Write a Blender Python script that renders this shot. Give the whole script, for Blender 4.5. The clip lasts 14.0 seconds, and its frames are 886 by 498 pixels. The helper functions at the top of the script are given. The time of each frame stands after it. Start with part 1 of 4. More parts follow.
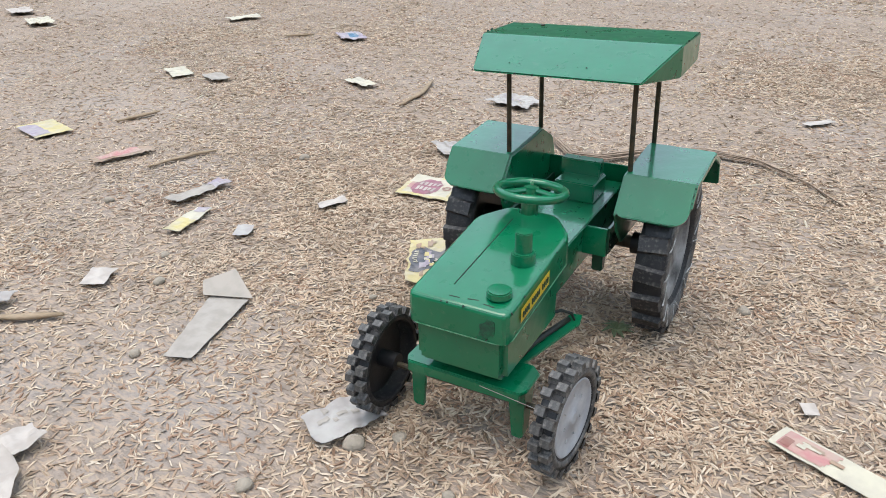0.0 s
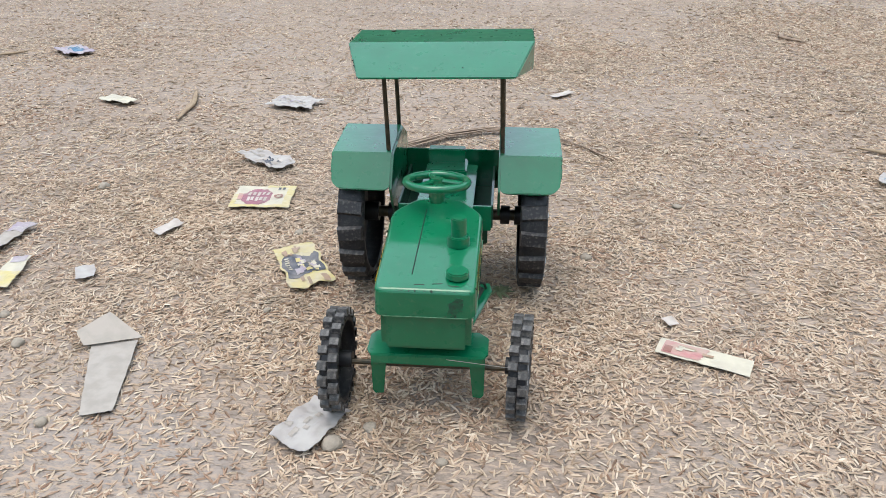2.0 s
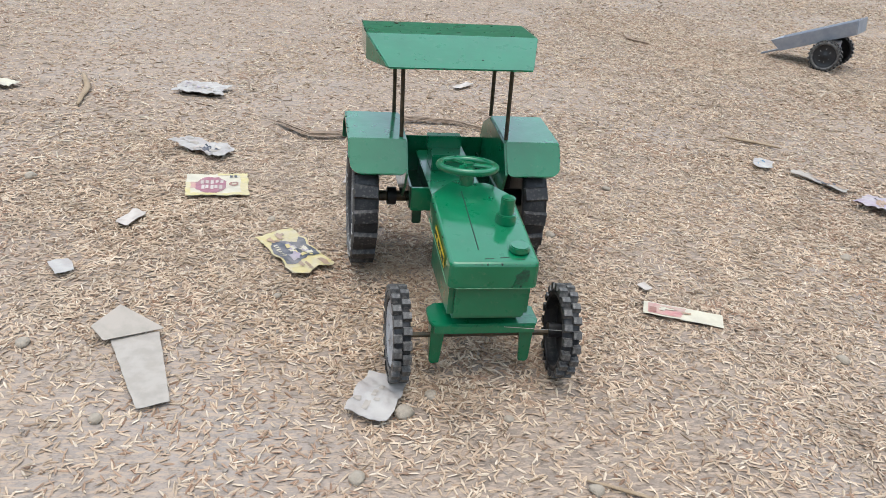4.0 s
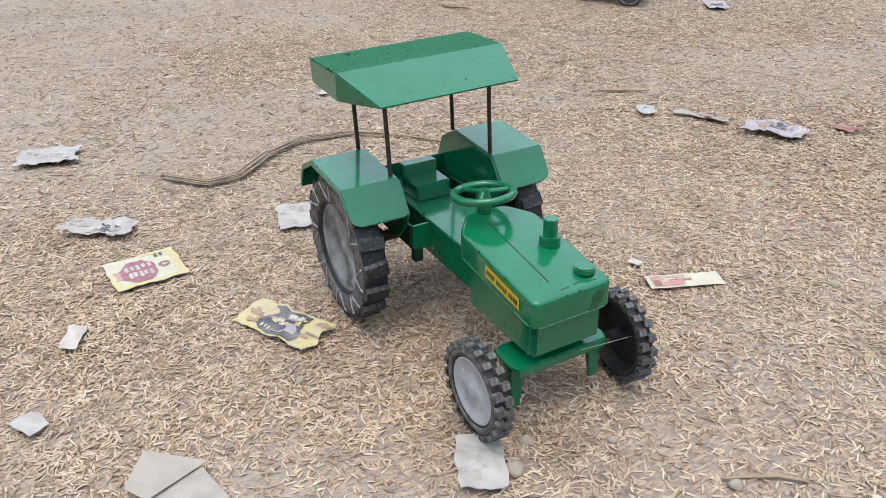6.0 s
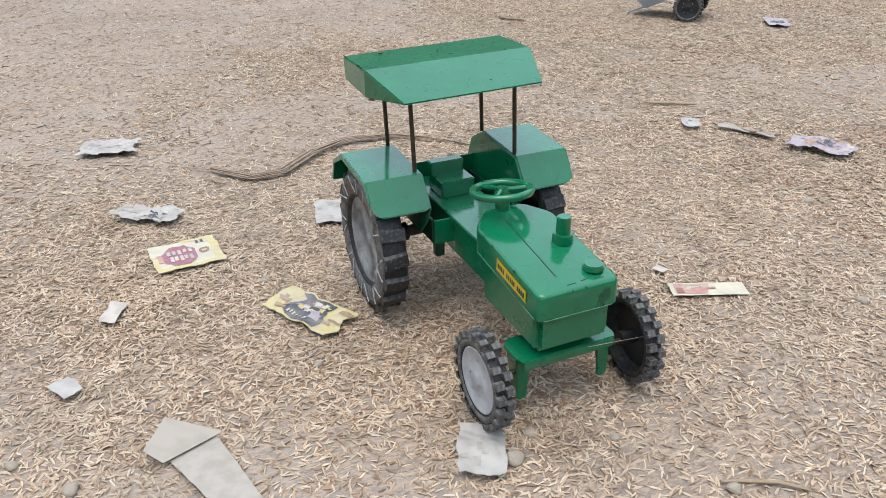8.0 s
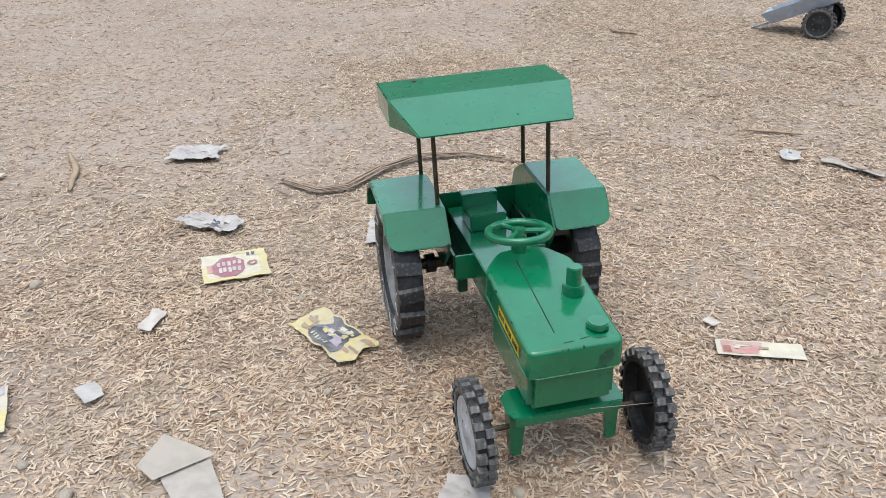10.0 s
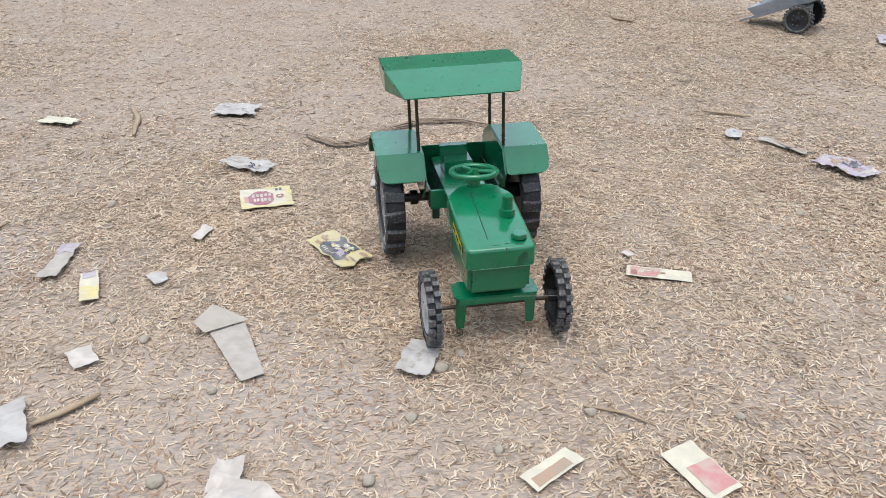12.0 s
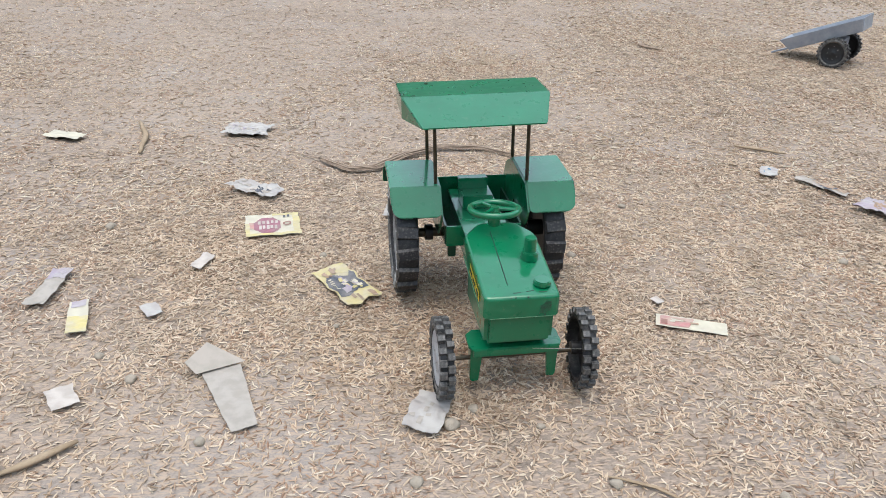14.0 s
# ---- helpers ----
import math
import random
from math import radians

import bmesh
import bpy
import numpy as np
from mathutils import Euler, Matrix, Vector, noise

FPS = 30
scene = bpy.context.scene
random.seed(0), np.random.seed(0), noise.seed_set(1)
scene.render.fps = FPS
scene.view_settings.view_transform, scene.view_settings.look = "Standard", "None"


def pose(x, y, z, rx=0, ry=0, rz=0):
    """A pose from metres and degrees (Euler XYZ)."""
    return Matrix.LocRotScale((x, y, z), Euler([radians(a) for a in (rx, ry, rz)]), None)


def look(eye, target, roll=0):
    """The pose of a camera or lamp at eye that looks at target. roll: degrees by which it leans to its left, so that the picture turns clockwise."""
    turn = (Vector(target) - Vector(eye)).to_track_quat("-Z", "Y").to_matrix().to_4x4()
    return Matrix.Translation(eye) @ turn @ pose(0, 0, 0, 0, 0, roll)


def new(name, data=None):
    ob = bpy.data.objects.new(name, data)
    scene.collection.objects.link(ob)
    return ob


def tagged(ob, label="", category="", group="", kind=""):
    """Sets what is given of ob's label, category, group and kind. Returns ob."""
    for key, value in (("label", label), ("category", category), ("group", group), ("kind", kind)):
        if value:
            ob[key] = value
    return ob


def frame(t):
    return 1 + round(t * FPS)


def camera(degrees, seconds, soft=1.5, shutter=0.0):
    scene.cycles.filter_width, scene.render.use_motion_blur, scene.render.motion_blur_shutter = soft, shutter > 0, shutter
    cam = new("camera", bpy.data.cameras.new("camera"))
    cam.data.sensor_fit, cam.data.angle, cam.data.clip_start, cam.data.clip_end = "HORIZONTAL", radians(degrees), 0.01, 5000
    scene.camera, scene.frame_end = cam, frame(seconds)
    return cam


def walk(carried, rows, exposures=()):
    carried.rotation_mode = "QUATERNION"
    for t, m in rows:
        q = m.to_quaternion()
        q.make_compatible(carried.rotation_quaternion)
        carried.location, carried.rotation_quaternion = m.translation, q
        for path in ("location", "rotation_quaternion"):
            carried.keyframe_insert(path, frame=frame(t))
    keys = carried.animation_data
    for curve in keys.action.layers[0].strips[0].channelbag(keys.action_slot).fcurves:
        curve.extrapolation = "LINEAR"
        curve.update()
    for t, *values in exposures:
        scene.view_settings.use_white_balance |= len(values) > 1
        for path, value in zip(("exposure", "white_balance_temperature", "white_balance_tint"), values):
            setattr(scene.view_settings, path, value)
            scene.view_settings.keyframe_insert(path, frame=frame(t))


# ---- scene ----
EXPO = 0.88
cam = camera(61.3, 14.0, soft=0.75)
PATH = [
    (0, (-0.015, 0.04, 0.336), (-0.969, 1.554, -0.558), -1.0),
    (0.5, (-0.015, 0.027, 0.338), (-0.866, 1.593, -0.569), -0.6),
    (1, (-0.049, -0.017, 0.341), (-0.74, 1.614, -0.586), 1.3),
    (1.5, (-0.098, -0.026, 0.367), (-0.535, 1.71, -0.526), -2.6),
    (2, (-0.142, -0.051, 0.359), (-0.385, 1.708, -0.561), -0.2),
    (2.5, (-0.17, -0.094, 0.366), (-0.304, 1.691, -0.527), -1.8),
    (2.7, (-0.184, -0.116, 0.363), (-0.267, 1.674, -0.525), -0.3),
    (4.8, (-0.401, -0.053, 0.367), (0.145, 1.627, -0.571), 4.0),
    (5, (-0.415, -0.037, 0.375), (0.213, 1.626, -0.542), 3.0),
    (5.5, (-0.461, -0.008, 0.369), (0.291, 1.586, -0.576), 2.2),
    (6, (-0.483, 0.013, 0.388), (0.276, 1.586, -0.586), -0.9),
    (6.5, (-0.486, 0.021, 0.386), (0.357, 1.518, -0.638), -2.7),
    (7, (-0.493, 0.028, 0.379), (0.342, 1.522, -0.655), -2.0),
    (7.5, (-0.495, 0.008, 0.368), (0.246, 1.559, -0.654), 0.2),
    (8, (-0.462, -0.022, 0.382), (0.161, 1.63, -0.558), -0.7),
    (8.2, (-0.466, -0.005, 0.38), (0.131, 1.662, -0.55), 0.9),
    (10.3, (-0.358, -0.022, 0.405), (-0.08, 1.728, -0.524), -2.4),
    (10.5, (-0.361, -0.047, 0.41), (-0.074, 1.697, -0.526), -2.8),
    (11, (-0.397, -0.125, 0.401), (0.008, 1.562, -0.595), 3.3),
    (11.5, (-0.372, -0.192, 0.435), (-0.055, 1.516, -0.555), 1.6),
    (12, (-0.347, -0.235, 0.456), (-0.121, 1.491, -0.528), -0.0),
    (12.5, (-0.364, -0.298, 0.462), (-0.127, 1.424, -0.528), 1.1),
    (13, (-0.351, -0.287, 0.478), (-0.102, 1.424, -0.528), 1.1),
    (13.5, (-0.349, -0.245, 0.472), (-0.136, 1.483, -0.511), 1.0),
    (14, (-0.341, -0.17, 0.445), (-0.149, 1.585, -0.494), 1.4),
]
walk(cam, [(t, look(eye, target, roll)) for t, eye, target, roll in PATH], [(0, EXPO), (14, EXPO)])

# ---- light ----
SUN_ELEV, SUN_AZ = 82.0, 215.0
world = bpy.data.worlds.new("sky")
scene.world = world
world.use_nodes = True
wn = world.node_tree.nodes
wl = world.node_tree.links
wn.clear()
sky = wn.new("ShaderNodeTexSky")
sky.sky_type = "NISHITA"
sky.sun_disc = False
sky.sun_elevation = radians(SUN_ELEV)
sky.sun_rotation = radians(SUN_AZ)
sky.air_density, sky.dust_density, sky.ozone_density = 1.0, 9.0, 1.0
bg = wn.new("ShaderNodeBackground")
bg.inputs["Strength"].default_value = 0.15
out = wn.new("ShaderNodeOutputWorld")
veil = wn.new("ShaderNodeMix")  # an even layer of thin cloud over the clear sky
veil.data_type = "RGBA"
veil.inputs["Factor"].default_value = 0.75
veil.inputs["B"].default_value = (5.6, 7.0, 8.55, 1)
wl.new(sky.outputs[0], veil.inputs["A"])
wl.new(veil.outputs["Result"], bg.inputs[0])
wl.new(bg.outputs[0], out.inputs[0])
sun = new("sun", bpy.data.lights.new("sun", "SUN"))
sun.data.energy = 0.8
sun.data.angle = radians(40)
sun.data.color = (1.0, 0.94, 0.84)
az, el = radians(SUN_AZ), radians(SUN_ELEV)
sun.matrix_world = look((math.sin(az) * math.cos(el) * 20, math.cos(az) * math.cos(el) * 20, math.sin(el) * 20), (0, 0, 0))


# ---- materials ----
class Mat:
    """A node material with short ways to wire it."""

    def __init__(self, name, rough=0.5, metal=0.0, spec=0.5):
        self.m = bpy.data.materials.new(name)
        self.m.use_nodes = True
        self.n = self.m.node_tree.nodes
        self.l = self.m.node_tree.links
        self.b = self.n["Principled BSDF"]
        self.b.inputs["Roughness"].default_value = rough
        self.b.inputs["Metallic"].default_value = metal
        self.b.inputs["Specular IOR Level"].default_value = spec
        self.co = self.n.new("ShaderNodeTexCoord").outputs["Object"]

    def noise(self, scale, detail=4.0, rough=0.55, co=None):
        x = self.n.new("ShaderNodeTexNoise")
        x.inputs["Scale"].default_value = scale
        x.inputs["Detail"].default_value = detail
        x.inputs["Roughness"].default_value = rough
        self.l.new(co or self.co, x.inputs["Vector"])
        return x.outputs["Fac"]

    def ramp(self, fac, *stops):
        x = self.n.new("ShaderNodeValToRGB")
        e = x.color_ramp.elements
        while len(e) < len(stops):
            e.new(0.5)
        for el_, (p, c) in zip(e, stops):
            el_.position = p
            el_.color = (*c, 1) if isinstance(c, tuple) else (c, c, c, 1)
        self.l.new(fac, x.inputs[0])
        return x.outputs[0]

    def mix(self, fac, a, b, mode="MIX"):
        x = self.n.new("ShaderNodeMix")
        x.data_type, x.blend_type = "RGBA", mode
        for sock, v in ((x.inputs["Factor"], fac), (x.inputs["A"], a), (x.inputs["B"], b)):
            if isinstance(v, (int, float)):
                sock.default_value = v
            elif isinstance(v, tuple):
                sock.default_value = (*v, 1)
            else:
                self.l.new(v, sock)
        return x.outputs["Result"]

    def color(self, v):
        if isinstance(v, tuple):
            self.b.inputs["Base Color"].default_value = (*v, 1)
        else:
            self.l.new(v, self.b.inputs["Base Color"])

    def roughness(self, v):
        self.l.new(v, self.b.inputs["Roughness"])

    def bump(self, h, strength, dist):
        x = self.n.new("ShaderNodeBump")
        x.inputs["Strength"].default_value = strength
        x.inputs["Distance"].default_value = dist
        self.l.new(h, x.inputs["Height"])
        self.l.new(x.outputs[0], self.b.inputs["Normal"])


def green_paint(name, base, lift, rough):
    """Brushed-on enamel: uneven tone, chips down to dark metal, dust in the hollows."""
    k = Mat(name, rough, 0.0, 0.12)
    k.b.inputs["Coat Weight"].default_value = 0.85
    k.b.inputs["Coat IOR"].default_value = 1.55
    k.b.inputs["Coat Roughness"].default_value = 0.10
    tone = k.mix(k.ramp(k.noise(28, 3), (0.3, 0.0), (0.75, 1.0)), base, lift)
    chips = k.ramp(k.noise(420, 5, 0.6), (0.70, 0.0), (0.73, 1.0))
    tone = k.mix(chips, tone, (0.012, 0.02, 0.016))
    dust = k.ramp(k.noise(130, 6, 0.7), (0.58, 0.0), (0.85, 0.16))
    k.color(k.mix(dust, tone, (0.30, 0.27, 0.21)))
    k.roughness(k.ramp(k.noise(90, 5), (0.3, rough - 0.05), (0.75, rough + 0.08)))
    k.bump(k.noise(60, 3), 0.16, 0.002)
    return k.m


def plain(name, base, other, rough=0.6, scale=60.0, metal=0.0, bump=0.2, spec=0.4):
    k = Mat(name, rough, metal, spec)
    k.color(k.mix(k.ramp(k.noise(scale, 5, 0.6), (0.35, 0.0), (0.68, 1.0)), base, other))
    k.bump(k.noise(scale * 5, 4), bump, 0.001)
    return k.m


def dusty_rubber(name, dust_from, dust_to, amount):
    k = Mat(name, 0.55, 0.0, 0.4)
    d = k.ramp(k.noise(75, 6, 0.7), (dust_from, 0.0), (dust_to, amount))
    speck = k.ramp(k.noise(330, 4, 0.7), (0.52, 0.0), (0.66, amount * 0.8))
    c = k.mix(d, (0.016, 0.016, 0.018), (0.28, 0.265, 0.245))
    k.color(k.mix(speck, c, (0.24, 0.21, 0.18)))
    k.roughness(k.ramp(k.noise(110, 4), (0.3, 0.4), (0.7, 0.8)))
    k.bump(k.noise(300, 4), 0.2, 0.0005)
    return k.m


def printed(name, base, ink, rough=0.45, scale=70.0):
    """Thin printed plastic or paper, dulled by dust."""
    k = Mat(name, rough, 0.0, 0.4)
    c = k.mix(k.ramp(k.noise(scale, 4), (0.42, 0.0), (0.62, 1.0)), base, ink)
    dust = k.ramp(k.noise(45, 6, 0.65), (0.45, 0.0), (0.8, 0.5))
    k.color(k.mix(dust, c, (0.32, 0.275, 0.23)))
    k.bump(k.noise(160, 4, 0.6), 0.25, 0.0006)
    return k.m


PAINT = green_paint("green_enamel", (0.001, 0.106, 0.042), (0.0015, 0.134, 0.056), 0.3)
# Same enamel, darker: shade inside and under the housing is put into the colour.
PAINT_SHADED = green_paint("green_enamel_shaded", (0.004, 0.035, 0.018), (0.008, 0.05, 0.025), 0.5)
RUBBER = dusty_rubber("tyre_rubber", 0.60, 0.88, 0.15)
LUG = dusty_rubber("tread_rubber", 0.38, 0.66, 0.62)
LUG_REAR = dusty_rubber("rear_tread_rubber", 0.47, 0.75, 0.34)
SIDEWALL = dusty_rubber("dusty_sidewall", 0.34, 0.72, 0.62)
RIB = plain("pale_scuffed_rib", (0.42, 0.41, 0.40), (0.22, 0.22, 0.21), 0.6, 220)
HOLLOW = plain("moulded_black_plastic", (0.012, 0.012, 0.013), (0.022, 0.022, 0.024), 0.45)
DISC = plain("dusty_grey_wheel_disc", (0.31, 0.31, 0.325), (0.41, 0.405, 0.41), 0.55, 90)
DISC_REAR = plain("rear_wheel_disc", (0.30, 0.295, 0.29), (0.05, 0.05, 0.05), 0.6, 42)
ROD = plain("brown_steel_rod", (0.030, 0.030, 0.020), (0.085, 0.060, 0.036), 0.42, 150, 0.4)
SEAM = plain("dark_seam", (0.006, 0.03, 0.014), (0.004, 0.02, 0.01), 0.6)
DECAL = plain("yellow_decal", (0.88, 0.66, 0.06), (0.82, 0.58, 0.05), 0.4, 90)
DECAL_INK = plain("decal_ink", (0.02, 0.05, 0.03), (0.03, 0.06, 0.03), 0.5)
WORN = plain("worn_bare_patch", (0.015, 0.035, 0.025), (0.006, 0.12, 0.05), 0.5, 420)
WORN_EDGE = plain("scuffed_green_edge", (0.11, 0.25, 0.15), (0.01, 0.13, 0.05), 0.5, 200)
STRING = plain("nylon_string", (0.30, 0.29, 0.27), (0.22, 0.21, 0.19), 0.4)
WIRE = plain("black_wire", (0.012, 0.014, 0.012), (0.02, 0.025, 0.02), 0.5)


def husk_material():
    k = Mat("rice_husk", 0.65, 0.0, 0.3)
    geo = k.n.new("ShaderNodeNewGeometry")
    rnd = geo.outputs["Random Per Island"]
    tone = k.ramp(rnd, (0.0, (0.170, 0.095, 0.058)), (0.14, (0.315, 0.214, 0.140)), (0.5, (0.432, 0.316, 0.218)), (0.85, (0.485, 0.374, 0.268)), (1.0, (0.560, 0.460, 0.355)))
    patch = k.ramp(k.noise(3.2, 3), (0.38, 0.0), (0.66, 1.0))
    tone = k.mix(patch, tone, k.mix(0.2, tone, (0.353, 0.302, 0.255)))
    red = k.ramp(k.noise(6.0, 4), (0.46, 0.0), (0.64, 1.0))
    some = k.ramp(k.mix(1.0, red, k.ramp(rnd, (0.2, 1.0), (0.75, 0.0)), "MULTIPLY"), (0.2, 0.0), (0.7, 0.55))
    # Shading of uneven clumps, painted into the husk colour as patches.
    clump_shade = k.ramp(k.noise(24, 4, 0.6), (0.34, 0.74), (0.52, 1.0), (0.7, 1.1))
    tone = k.mix(1.0, tone, clump_shade, "MULTIPLY")
    tone = k.mix(some, tone, (0.271, 0.157, 0.102))
    k.color(tone)
    return k.m


def earth_material():
    k = Mat("dusty_earth", 0.95, 0.0, 0.1)
    broad = k.ramp(k.noise(2.1, 5, 0.55), (0.3, (0.200, 0.156, 0.126)), (0.5, (0.252, 0.200, 0.162)), (0.72, (0.299, 0.243, 0.201)))
    fine = k.ramp(k.noise(190, 8, 0.75), (0.25, 0.48), (0.5, 0.95), (0.75, 1.2))
    # The clumps' soft shading again, multiplied into the earth colour.
    clump_shade = k.ramp(k.noise(26, 4, 0.6), (0.34, 0.8), (0.52, 1.0), (0.7, 1.08))
    c = k.mix(1.0, k.mix(1.0, broad, fine, "MULTIPLY"), clump_shade, "MULTIPLY")
    grey = k.ramp(k.noise(5.5, 5), (0.48, 0.0), (0.66, 0.55))
    c = k.mix(grey, c, k.mix(1.0, (0.272, 0.241, 0.221), fine, "MULTIPLY"))

    def flecks(turn, scale, low, high, amount):
        """Chaff trodden into the crust, drawn out one way."""
        st = k.n.new("ShaderNodeMapping")
        st.inputs["Scale"].default_value = (1.0, 3.2, 1.0)
        st.inputs["Rotation"].default_value = (0, 0, turn)
        k.l.new(k.co, st.inputs["Vector"])
        return k.ramp(k.noise(scale, 3, 0.6, st.outputs[0]), (low, 0.0), (high, amount))

    for turn, scale in ((0.6, 88), (-0.5, 97), (1.5, 105)):
        c = k.mix(flecks(turn, scale, 0.555, 0.62, 0.75), c, (0.352, 0.267, 0.201))
    for turn, scale in ((0.1, 120), (1.1, 108)):
        c = k.mix(flecks(turn, scale, 0.62, 0.68, 0.6), c, (0.120, 0.085, 0.063))
    k.color(c)
    k.bump(k.noise(240, 6, 0.7), 0.5, 0.0012)
    return k.m


HUSK = husk_material()
EARTH = earth_material()


# ---- mesh helpers ----
def link_mesh(name, bm, material, smooth=False):
    me = bpy.data.meshes.new(name)
    bm.normal_update()
    bm.to_mesh(me)
    bm.free()
    me.materials.append(material)
    for p in me.polygons:
        p.use_smooth = True
    if not smooth:
        me.set_sharp_from_angle(angle=radians(26))
    return new(name, me)


def part(name, bm, material, parent, label="", smooth=False):
    """One mesh object under a thing or under a part."""
    ob = link_mesh(name, bm, material, smooth)
    ob.parent = parent
    return tagged(ob, label)


def same_part(name, data, parent, m):
    ob = new(name, data)
    ob.parent = parent
    ob.matrix_local = m
    return ob


def soften(bm, width, segments=2, angle=25.0):
    edges = [e for e in bm.edges if len(e.link_faces) == 2 and e.calc_face_angle(0) > radians(angle)]
    bmesh.ops.bevel(bm, geom=edges, offset=width, segments=segments, affect="EDGES", clamp_overlap=True)
    return bm


def box(x0, x1, y0, y1, z0, z1, r=0.0, bm=None):
    bm = bm or bmesh.new()
    m = Matrix.LocRotScale(((x0 + x1) / 2, (y0 + y1) / 2, (z0 + z1) / 2), None, (x1 - x0, y1 - y0, z1 - z0))
    bmesh.ops.create_cube(bm, size=1.0, matrix=m)
    return soften(bm, r) if r else bm


def prism(poly, axis, a, b, r=0.0):
    """A polygon of pairs drawn out along an axis ('x': pairs are y, z; 'z': pairs are x, y; 'y': pairs are x, z)."""
    bm = bmesh.new()

    def at(p, d):
        return {"x": (d, p[0], p[1]), "y": (p[0], d, p[1]), "z": (p[0], p[1], d)}[axis]

    lo = [bm.verts.new(at(p, a)) for p in poly]
    hi = [bm.verts.new(at(p, b)) for p in poly]
    bm.faces.new(lo)
    bm.faces.new(hi[::-1])
    for i in range(len(poly)):
        j = (i + 1) % len(poly)
        bm.faces.new((lo[j], lo[i], hi[i], hi[j]))
    bmesh.ops.recalc_face_normals(bm, faces=bm.faces)
    return soften(bm, r) if r else bm


def rod(p, q, r, sides=16, bm=None):
    bm = bm or bmesh.new()
    p, q = Vector(p), Vector(q)
    m = Matrix.Translation((p + q) / 2) @ (q - p).to_track_quat("Z", "Y").to_matrix().to_4x4()
    bmesh.ops.create_cone(bm, cap_ends=True, segments=sides, radius1=r, radius2=r, depth=(q - p).length, matrix=m)
    return bm


def tube(points, radius, sides=8, flat=1.0):
    """A tapering tube through points; radius is a number or one number a point."""
    bm = bmesh.new()
    rings = []
    pts = [Vector(p) for p in points]
    for i, p in enumerate(pts):
        d = (pts[min(i + 1, len(pts) - 1)] - pts[max(i - 1, 0)]).normalized()
        side = d.cross(Vector((0, 0, 1))).normalized()
        up = side.cross(d)
        r = radius[i] if isinstance(radius, (list, tuple)) else radius
        rings.append([bm.verts.new(p + side * (math.cos(a) * r) + up * (math.sin(a) * r * flat)) for a in [2 * math.pi * k / sides for k in range(sides)]])
    for s, t in zip(rings, rings[1:]):
        for k in range(sides):
            bm.faces.new((s[k], s[(k + 1) % sides], t[(k + 1) % sides], t[k]))
    bm.faces.new(rings[0][::-1])
    bm.faces.new(rings[-1])
    bmesh.ops.recalc_face_normals(bm, faces=bm.faces)
    return bm


def lathe_x(profile, sides):
    """A closed ring of (x, radius) pairs turned about the x axis."""
    bm = bmesh.new()
    rings = []
    for k in range(sides):
        a = 2 * math.pi * k / sides
        rings.append([bm.verts.new((x, r * math.sin(a), r * math.cos(a))) for x, r in profile])
    n = len(profile)
    for k in range(sides):
        s, t = rings[k], rings[(k + 1) % sides]
        for i in range(n):
            j = (i + 1) % n
            bm.faces.new((s[i], s[j], t[j], t[i]))
    bmesh.ops.recalc_face_normals(bm, faces=bm.faces)
    return bm


# ---- ground ----
def height(x, y):
    """Slight swells of trodden earth."""
    return 0.0045 * noise.noise(Vector((x * 1.7, y * 1.7, 3.1))) + 0.0016 * noise.noise(Vector((x * 9, y * 9, 7.7))) - 0.0022


def steps(lo, hi, fine, reach):
    v = list(np.arange(lo, hi + fine / 2, fine))
    d = fine
    while v[-1] < reach:
        d *= 1.45
        v.append(v[-1] + d)
    d = fine
    while v[0] > -reach:
        d *= 1.45
        v.insert(0, v[0] - d)
    return v


def build_ground():
    xs, ys = steps(-1.6, 1.3, 0.02, 400.0), steps(-0.6, 2.2, 0.02, 400.0)
    nx, ny = len(xs), len(ys)
    me = bpy.data.meshes.new("ground")
    verts = [(x, y, height(x, y) if abs(x) < 6 and abs(y) < 6 else 0.0) for y in ys for x in xs]
    faces = [(j * nx + i, j * nx + i + 1, (j + 1) * nx + i + 1, (j + 1) * nx + i) for j in range(ny - 1) for i in range(nx - 1)]
    me.from_pydata(verts, [], faces)
    me.materials.append(EARTH)
    for p in me.polygons:
        p.use_smooth = True
    return tagged(new("ground", me), "dusty tan earth yard strewn with rice husks", "ground", kind="structure")


build_ground()


def build_far_trees():
    """A far dark band of trees and walls round the yard, low on the horizon."""
    bm = bmesh.new()
    n = 180
    lo = [bm.verts.new((60 * math.cos(2 * math.pi * k / n), 60 * math.sin(2 * math.pi * k / n), -0.5)) for k in range(n)]
    hi = [bm.verts.new((60 * math.cos(2 * math.pi * k / n), 60 * math.sin(2 * math.pi * k / n), 21 + 1.5 * noise.noise(Vector((k * 0.21, 0, 2))) + 1.0 * noise.noise(Vector((k * 0.9, 0, 5))))) for k in range(n)]
    for k in range(n):
        j = (k + 1) % n
        bm.faces.new((lo[k], hi[k], hi[j], lo[j]))
    ob = link_mesh("backdrop", bm, plain("far_foliage", (0.05, 0.065, 0.035), (0.09, 0.10, 0.07), 0.9, 0.4))
    return tagged(ob, "far dark band of trees round the yard", "backdrop", kind="structure")


build_far_trees()


